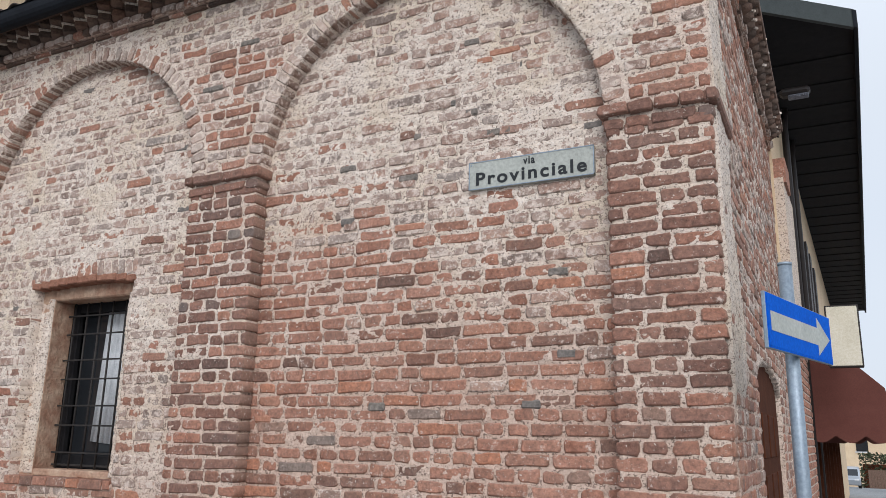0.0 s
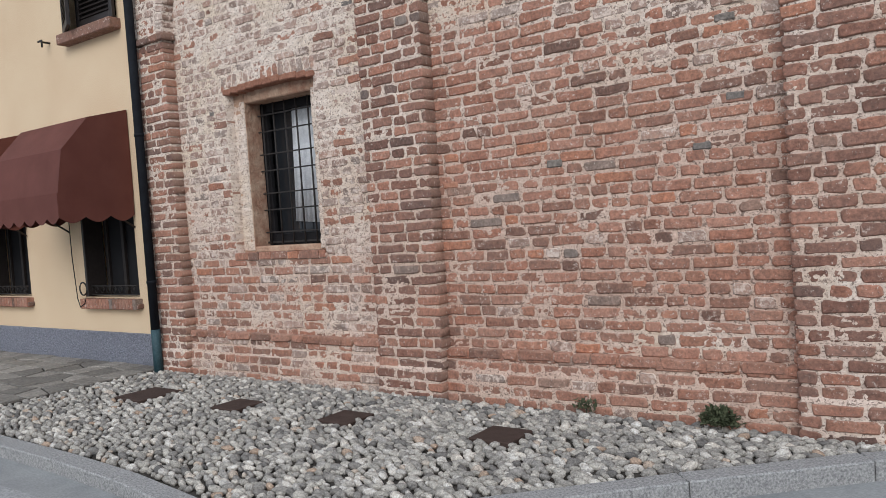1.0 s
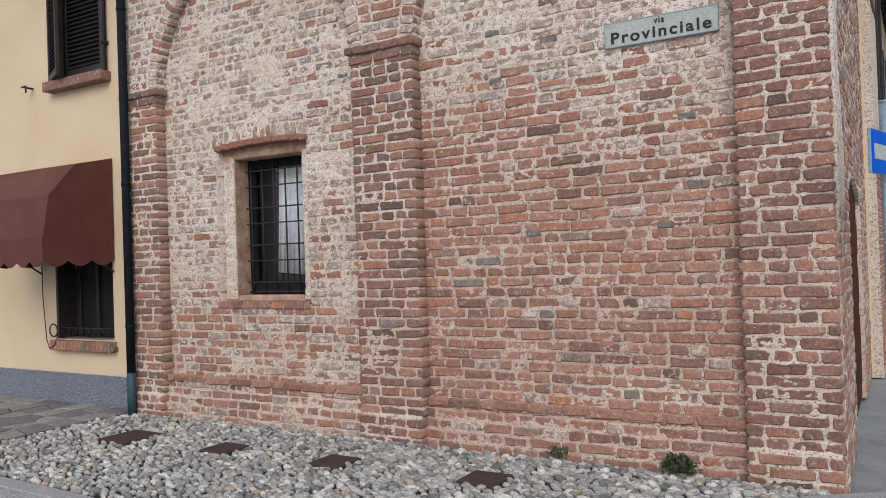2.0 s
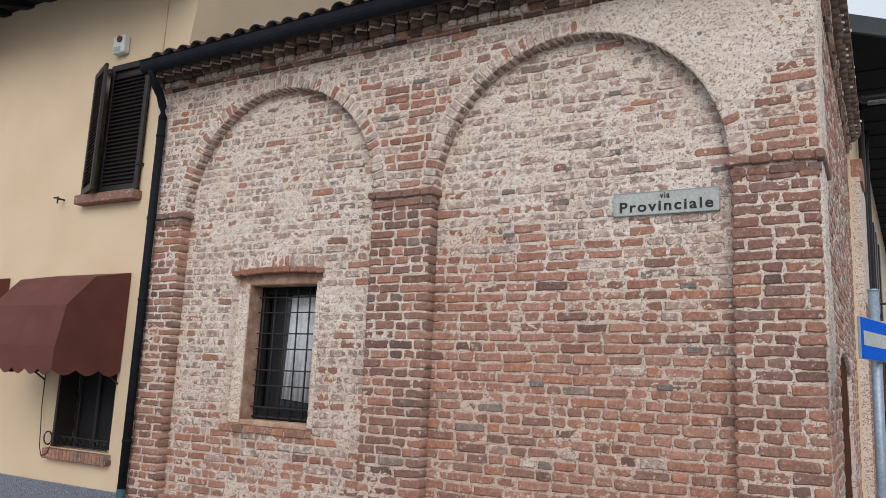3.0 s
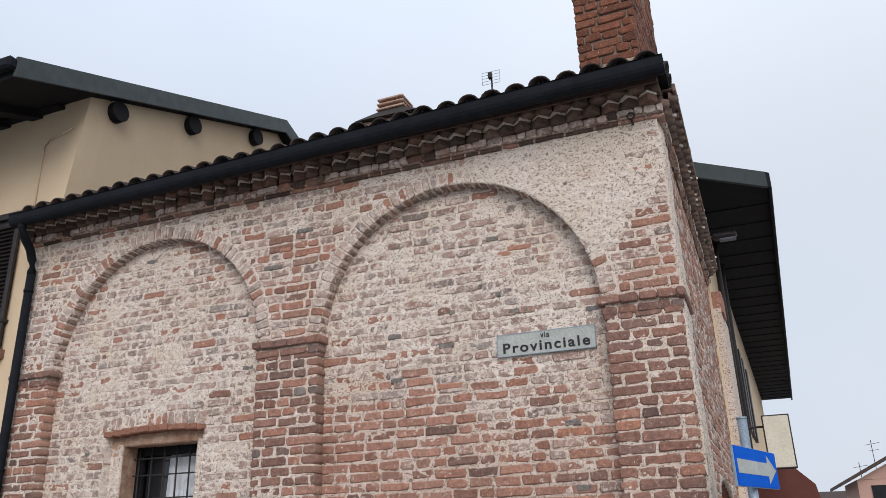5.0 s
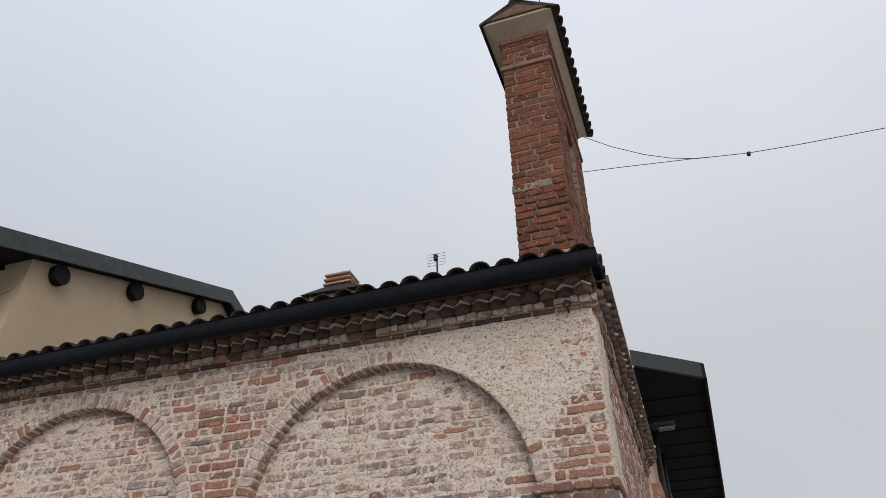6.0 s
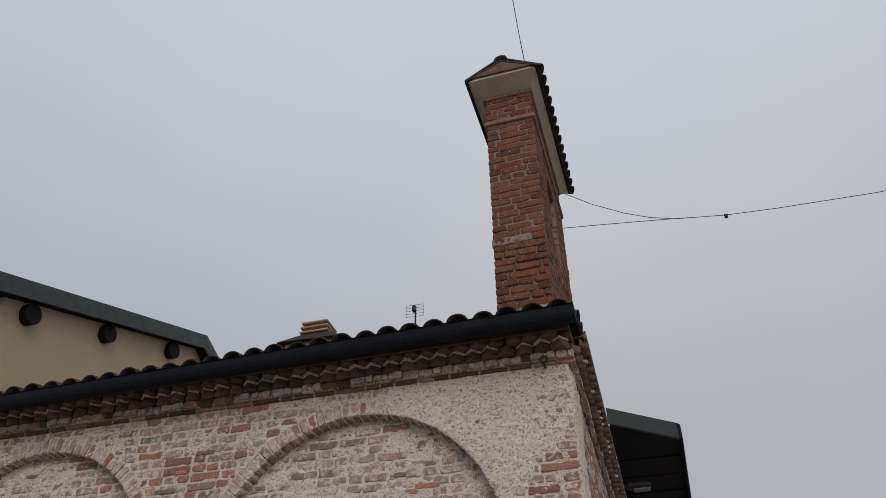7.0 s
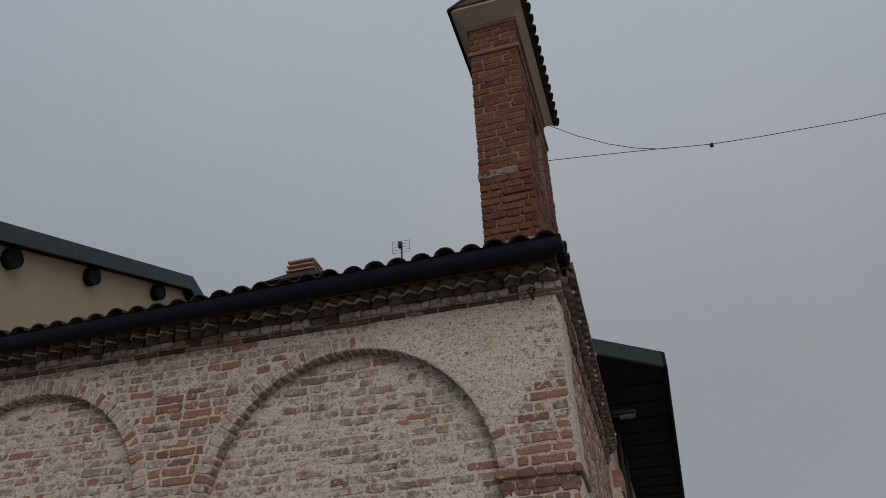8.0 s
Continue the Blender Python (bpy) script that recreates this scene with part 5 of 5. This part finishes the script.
    # small fittings on the house wall
    part("conduit", tube("conduit", [(-7.2, 0.09, 5.1), (-7.2, 0.09, 6.1), (-7.19, 0.085, 6.22), (-7.1, 0.08, 6.31), (-6.75, 0.08, 6.38)], 0.012, HOUSE_PAINT, 6), h)
    k = thing("alarm_box", None, "white wall-mounted alarm siren box with a dark red lens", "alarm")
    part("case", box("case", -8.04, -7.83, -0.0, 0.1, 5.555, 5.79, WHITE, 0.015), k)
    part("lens", tube("lens", [(-7.905, 0.004, 5.73), (-7.905, -0.02, 5.73)], 0.042, CANVAS, 14), k, "dark red round lens")
    part("grille", box("grille", -8.01, -7.88, -0.006, 0.01, 5.58, 5.64, SIGN_FACE, 0.004), k)
    hk = thing("wall_hook", None, "small iron shutter hook on the house wall", "hook")
    part("pin", tube("pin", [(-8.76, 0.1, 3.75), (-8.76, 0.0, 3.75), (-8.74, -0.02, 3.75)], 0.012, IRON, 6), hk)
    part("catch", tube("catch", [(-8.80, -0.02, 3.755), (-8.72, -0.02, 3.76), (-8.72, -0.02, 3.68)], 0.012, IRON, 6), hk)
    thing("hanging_cord", tube("cord", [(-8.66, 0.08, 1.7), (-8.62, 0.06, 1.2), (-8.52, 0.03, 0.72), (-8.42, 0.0, 0.62), (-8.32, 0.0, 0.66), (-8.27, 0.02, 0.82)], 0.006, WIRE, 5), "thin dark cord hanging from the awning", "cord")


def awning(dx):
    a = thing("awning", None, "maroon canvas awning with a scalloped valance over a window", "awning", "awnings on the cream house")
    x0, x1 = -8.70 + dx, -7.31 + dx
    prof = [(0.09, 2.77), (-0.36, 2.665), (-0.67, 2.32), (-0.745, 1.86)]
    vs, fs = [], []
    for x in (x0, x1):
        vs += [(x, y, z) for y, z in prof]
    n = len(prof)
    for k in range(n - 1):
        fs.append((k, k + 1, n + k + 1, n + k))
    hood = part("hood", mesh("hood", vs, fs, CANVAS), a)
    hood.modifiers.new("cloth", "SOLIDIFY").thickness = 0.006
    for x in (x0, x1):
        side = [(y, z) for y, z in prof] + [(0.09, 1.86)]
        part("side_panel", prism("side_panel", side, "x", x - 0.004, x + 0.004, CANVAS), a)
    def scallop(length, w):
        q, m = [], max(3, round(length / 0.24))
        top = [(0, 0.02), (length, 0.02)]
        low = []
        for k in range(m * 8 + 1):
            u = length * k / (m * 8)
            low.append((u, -0.225 - 0.06 * abs(math.sin(math.pi * m * u / length))))
        return [(u, v) for u, v in low] + [(length, 0.02), (0, 0.02)]
    v = prism("valance", scallop(x1 - x0, 0.2), "y", -0.003, 0.003, CANVAS)
    part("valance", v, a, m=Matrix.Translation((x0, -0.748, 1.86)))
    for x in (x0, x1):
        v = prism("valance", scallop(0.83, 0.2), "y", -0.003, 0.003, CANVAS)
        part("valance", v, a, m=Matrix.Translation((x, -0.745, 1.86)) @ pose(0, 0, 0, 0, 0, 90))
    part("front_bar", tube("front_bar", [(x0, -0.735, 1.85), (x1, -0.735, 1.85)], 0.014, SHUTTER), a)
    for x in (x0 + 0.02, x1 - 0.02):
        part("arm", tube("arm", [(x, 0.09, 1.5), (x, -0.3, 1.75), (x, -0.735, 1.86)], 0.011, SHUTTER), a)


# ---- traffic signs ----
def one_way_sign():
    a, b = Vector((0.115, -0.40)), Vector((0.365, 0.57))
    ln = (b - a).length
    yaw = math.degrees(math.atan2(b.y - a.y, b.x - a.x))
    s = thing("one_way_sign", None, "blue one-way sign with a white arrow on a galvanised pole", "traffic sign", m=pose(a.x, a.y, 0, 0, 0, yaw))
    z0, z1 = 1.945, 2.205
    part("plate", box("plate", 0, ln, -0.004, 0.014, z0, z1, GALV, 0.003), s)
    part("rim", box("rim", 0.004, ln - 0.004, -0.0055, 0.0, z0 + 0.004, z1 - 0.004, BLUE), s)
    part("face", box("face", 0.014, ln - 0.014, -0.007, 0.0, z0 + 0.013, z1 - 0.013, BLUE), s)
    zc = (z0 + z1) / 2
    arrow = [(0.05, zc - 0.045), (ln - 0.25, zc - 0.045), (ln - 0.25, zc - 0.098), (ln - 0.04, zc), (ln - 0.25, zc + 0.098), (ln - 0.25, zc + 0.045), (0.05, zc + 0.045)]
    part("arrow", prism("arrow", arrow, "y", -0.0085, -0.002, SIGN_FACE), s, "white arrow")
    part("pole", tube("pole", [(ln / 2 - 0.03, 0.05, -0.1), (ln / 2 - 0.01, 0.05, 1.3), (ln / 2, 0.05, 2.42)], 0.034, GALV, 14), s, "galvanised steel pole")
    part("cap", tube("cap", [(ln / 2, 0.05, 2.415), (ln / 2, 0.05, 2.43)], 0.036, GALV, 14), s)
    for z in (2.0, 2.14):
        part("clamp", box("clamp", ln / 2 - 0.05, ln / 2 + 0.05, 0.012, 0.09, z, z + 0.025, GALV, 0.004), s)


def disc_sign():
    c = Vector((-6.60, -2.30, 2.63))
    s = thing("round_sign", None, "round blue traffic sign on a galvanised pole", "traffic sign", m=pose(c.x, c.y, 0, 0, 0, 62))
    part("disc", tube("disc", [(0, 0.0, c.z), (0, 0.012, c.z)], 0.35, GALV, 40), s)
    part("face", tube("face", [(0, -0.003, c.z), (0, 0.0, c.z)], 0.335, BLUE, 40), s)
    part("pole", tube("pole", [(0, 0.05, -0.05), (0, 0.05, 3.25)], 0.03, GALV, 12), s)


# ---- neighbouring house along the side street ----
LAMP = (0.25, 5.4, 5.62)


def side_house():
    h = thing("street_house", None, "neighbouring house with a deep dark eave and patched brick front", "house")
    k = 0.026
    def wx(y):
        return XR + 0.03 + k * (y - 5.2)
    def quad(nm, y0, y1, z0, z1, out, mt):
        v = [(wx(y0) + out, y0), (wx(y1) + out, y1), (wx(y1) - 0.3, y1), (wx(y0) - 0.3, y0)]
        return prism(nm, v, "z", z0, z1, mt)
    part("wall", quad("wall", 5.25, 26, -0.1, 6.1, 0.0, HOUSE_PAINT), h)
    pier_ = part("brick_pier", quad("brick_pier", 5.26, 6.6, -0.1, 4.55, 0.10, MORTAR), h, "patched brick pier")
    me = pier_.data
    me.attributes.new("lime", "FLOAT", "POINT").data.foreach_set("value", [0.85] * len(me.vertices))
    r = random.Random(77)
    z = 0.0
    while z < 2.9:
        y = 5.3
        while y < 6.5:
            ln = r.choice((0.13, 0.26))
            part("brick", box("brick", wx(y) + 0.08, wx(y) + 0.112, y, y + ln - 0.012, z, z + 0.064, BRICKS["bare"][0], 0.005), pier_)
            y += ln
        z += COURSE * 1.0
    part("quoin", quad("quoin", 5.3, 5.9, 4.5, 4.8, 0.13, BRICKS["bare"][0]), h)
    for y0 in (7.4, 9.6, 12.0):
        w = part("window", quad("window", y0, y0 + 0.9, 3.4, 5.0, 0.01, ROOM_SHADE), h)
        part("shutter", quad("shutter", y0 - 0.5, y0, 3.4, 5.0, 0.06, SHUTTER), w)
        part("shutter", quad("shutter", y0 + 0.9, y0 + 1.4, 3.4, 5.0, 0.06, SHUTTER), w)
    for y0 in (7.0, 8.3):
        part("drainpipe", tube("drainpipe", [(wx(y0) + 0.07, y0, -0.1), (wx(y0) + 0.07, y0, 5.85), (wx(y0) + 0.09, y0, 6.1)], 0.045, SHUTTER, 8), h)
    v = [(0.0, 4.06), (0.91, 4.86), (1.53, 26.5), (0.2, 26.5)]
    rf = part("roof", prism("roof", v, "z", 6.12, 6.25, SHADED_WOOD), h, "dark boarded eave")
    v = [(0.91, 4.79), (0.955, 4.84), (1.58, 26.5), (1.53, 26.5)]
    part("gutter", prism("gutter", v, "z", 6.04, 6.26, DARK_METAL), rf)
    v = [(0.0, 4.02), (0.925, 4.81), (0.90, 4.86), (0.0, 4.08)]
    part("verge", prism("verge", v, "z", 6.04, 6.265, plain("verge_metal", (0.028, 0.034, 0.033), (0.04, 0.048, 0.046), 9.0, 0.5, 0.1)), rf)
    part("roof_slope", mesh("roof_slope", [(0.92, 4.9, 6.255), (1.5, 26.5, 6.255), (-3.5, 26.5, 7.4), (-3.0, 5.4, 7.4)], [(0, 1, 2, 3)], TILE), rf)
    y = 5.6
    while y < 26:
        part("rafter", box("rafter", wx(y) - 0.05, 0.9 + k * (y - 4.9), y, y + 0.12, 6.10, 6.121, SHADED_WOOD, 0.006), rf)
        y += 0.75
    lamp = thing("wall_lamp", None, "grey hooded street lamp on a bracket under the eave", "lamp")
    part("hood", box("hood", LAMP[0] - 0.17, LAMP[0] + 0.17, LAMP[1] - 0.08, LAMP[1] + 0.08, LAMP[2] - 0.03, LAMP[2] + 0.07, SHUTTER, 0.035), lamp)
    part("lens", box("lens", LAMP[0] - 0.08, LAMP[0] + 0.15, LAMP[1] - 0.065, LAMP[1] + 0.065, LAMP[2] - 0.055, LAMP[2] - 0.026, PLINTH, 0.012), lamp, "pale lens")
    part("bracket", tube("bracket", [(wx(LAMP[1]) - 0.02, LAMP[1], LAMP[2] + 0.02), (LAMP[0] - 0.1, LAMP[1], LAMP[2] + 0.03)], 0.025, SHUTTER), lamp)
    # light box and awning on its front
    b = thing("light_box_sign", None, "blank cream light-box sign projecting from the house front", "sign")
    yb = 6.0
    x0, x1, z0, z1 = 0.33, 0.69, 2.40, 3.13
    part("case", box("case", x0, x1, yb, yb + 0.14, z0, z1, SHUTTER, 0.008), b)
    part("panel", box("panel", x0 + 0.018, x1 - 0.018, yb - 0.006, yb + 0.01, z0 + 0.018, z1 - 0.018, LIGHT_BOX, 0.004), b, "cream plastic panel")
    for z in (2.55, 2.98):
        part("arm", tube("arm", [(-0.05, yb + 0.07, z), (x0 + 0.02, yb + 0.07, z)], 0.015, SHUTTER), b)
    a = thing("shop_awning", None, "maroon canvas awning with a striped scalloped valance over a shop", "awning")
    prof = [(0.0, 2.60), (0.6, 2.55), (0.93, 2.22), (1.0, 1.78)]
    vs = [(wx(y) + u, y, z) for y in (7.0, 17.5) for u, z in prof]
    n = len(prof)
    hood = part("hood", mesh("hood", vs, [(i, i + 1, n + i + 1, n + i) for i in range(n - 1)], CANVAS), a)
    hood.modifiers.new("cloth", "SOLIDIFY").thickness = 0.006
    part("side_panel", prism("side_panel", [(wx(7) + u, z) for u, z in prof] + [(wx(7), 1.78)], "y", 6.996, 7.004, CANVAS), a)
    front = part("shopfront", quad("shopfront", 7.25, 17.4, -0.1, 2.5, 0.03, SHUTTER), h, "dark timber shop front")
    for y in (7.3, 8.2, 9.1, 10.0, 10.9, 12.4, 13.9, 15.4, 16.9):
        part("post", quad("post", y, y + 0.09, -0.1, 2.4, 0.09, DOOR_WOOD), front)
    o, m = [], 40
    for q in range(m + 1):
        o.append((q / m, -0.14 - 0.09 * abs(math.sin(math.pi * 3 * q / m))))
    o += [(1.0, 0.02), (0.0, 0.02)]
    part("valance", prism("valance", [(wx(7) + u, 1.78 + z) for u, z in o], "y", 6.99, 6.996, CANVAS), a)
    for y in (8.5, 10.0, 11.49, 13.5, 15.5, 17.49):
        part("valance", prism("valance", [(wx(y) + u, 1.78 + z) for u, z in o], "y", y, y + 0.006, CANVAS), a)


def far_street():
    f = thing("far_house", None, "distant cream house with a tiled roof", "house")
    part("wall", box("wall", 0.3, 14, 80, 88, -2.4, 3.2, HOUSE_PAINT), f)
    part("roof", mesh("roof", [(0, 79.5, 3.1), (14.5, 79.5, 3.1), (14.5, 84, 4.4), (0, 84, 4.4), (0, 88.5, 3.1), (14.5, 88.5, 3.1)], [(0, 1, 2, 3), (3, 2, 5, 4)], TILE), f)
    for x in (1.6, 4.2, 6.8, 9.4):
        for z in (0.9,):
            w = part("window", box("window", x, x + 1.0, 79.94, 80.05, z, z + 1.4, ROOM_SHADE), f)
            part("sill", box("sill", x - 0.1, x + 1.1, 79.85, 80.05, z - 0.1, z, WHITE), w)
    g = thing("far_house", None, "distant pink house with a gabled tile roof", "house")
    pink = plain("pink_render", (0.45, 0.27, 0.21), (0.52, 0.33, 0.26), 1.0, 0.9, 0.05)
    part("wall", box("wall", 4.4, 12.0, 40, 48, -1.2, 3.6, pink), g)
    part("gable", prism("gable", [(4.4, 3.58), (12.0, 3.58), (8.2, 5.5)], "y", 40.0, 40.3, pink), g)
    rf = part("roof", prism("roof", [(3.6, 3.3), (8.2, 5.65), (12.8, 3.3), (12.8, 3.48), (8.2, 5.85), (3.6, 3.48)], "y", 39.4, 48.5, TILE), g)
    for x in (5.0, 6.6, 8.6):
        w = part("window", box("window", x, x + 0.9, 39.94, 40.05, 1.9, 3.3, ROOM_SHADE), g)
        part("sill", box("sill", x - 0.1, x + 1.0, 39.85, 40.05, 1.8, 1.9, WHITE), w)
    for ax, az in ((5.5, 5.6), (4.75, 4.5)):
        m = part("aerial", tube("aerial", [(ax, 41, az - 1.5), (ax, 41, az)], 0.018, IRON, 6), rf)
        part("aerial_arm", tube("aerial_arm", [(ax - 0.3, 41, az - 0.25), (ax + 0.4, 41, az - 0.15)], 0.012, IRON, 6), rf)
        part("aerial_arm", tube("aerial_arm", [(ax - 0.2, 41, az - 0.55), (ax + 0.3, 41, az - 0.5)], 0.012, IRON, 6), rf)
    c = thing("car", None, "silver hatchback parked at the far end of the street", "car", m=pose(0.55, 62.0, -1.56, 2.3, 0, 0))
    silver = plain("silver_paint", (0.45, 0.47, 0.50), (0.50, 0.52, 0.55), 2.0, 0.3, 0.0, metal=0.6)
    body = [(-2.0, 0.35), (-2.05, 0.8), (-1.2, 0.92), (-0.6, 1.42), (1.1, 1.46), (1.9, 1.0), (2.05, 0.8), (2.0, 0.3)]
    part("body", prism("body", body, "x", -0.85, 0.85, silver, 0.06), c)
    part("windscreen", prism("windscreen", [(-1.17, 0.95), (-0.66, 1.38), (-0.62, 1.38), (-1.1, 0.95)], "x", -0.72, 0.72, GLASS), c)
    for y in (-1.3, 1.3):
        for x in (-0.78, 0.78):
            w = part("wheel", tube("wheel", [(x - 0.1, y, 0.32), (x + 0.1, y, 0.32)], 0.32, INK, 18), c)
            part("rim", tube("rim", [(x - 0.11, y, 0.32), (x + 0.11, y, 0.32)], 0.19, GALV, 14), w)
    for x in (-0.6, 0.6):
        part("headlight", box("headlight", x - 0.15, x + 0.15, -2.06, -1.98, 0.66, 0.78, WHITE, 0.02), c)
    r = random.Random(15)
    t = thing("hedge", None, "dull green hedge behind a brown board fence", "hedge", m=pose(5.2, 70, -1.9))
    part("inner_growth", box("inner_growth", -3.4, 3.4, -0.2, 0.2, -0.1, 1.9, DOOR_WOOD, 0.05), t)
    vs, fs = [], []
    for _ in range(2600):
        d = Vector((r.uniform(-3.6, 3.6), r.gauss(0, 0.35), min(2.6 + r.gauss(0, 0.15), r.uniform(0, 3.0))))
        a = Vector((r.uniform(-1, 1), r.uniform(-1, 1), r.uniform(-1, 1))).normalized() * 0.14
        b = a.cross(Vector((0.3, 0.5, 0.8))).normalized() * 0.09
        n = len(vs)
        vs += [d - a, d + b, d + a, d - b]
        fs.append((n, n + 1, n + 2, n + 3))
    part("leaves", mesh("leaves", vs, fs, LEAF), t)
    k = thing("fence", None, "brown wooden board fence along the far street", "fence", m=pose(2.05, 66, -1.75))
    board = box("board", 0, 0.19, 0, 0.03, 0, 1.4, BOARD, 0.004)
    for q in range(40):
        part("board", board, k, m=Matrix.Translation((q * 0.2, 0, 0)))
    part("rail", box("rail", 0, 8.0, 0.03, 0.08, 1.0, 1.1, BOARD), k)


bell_gable()
far_chimney()
cables()
house()
one_way_sign()
disc_sign()
side_house()
far_street()
slabs()
flags()
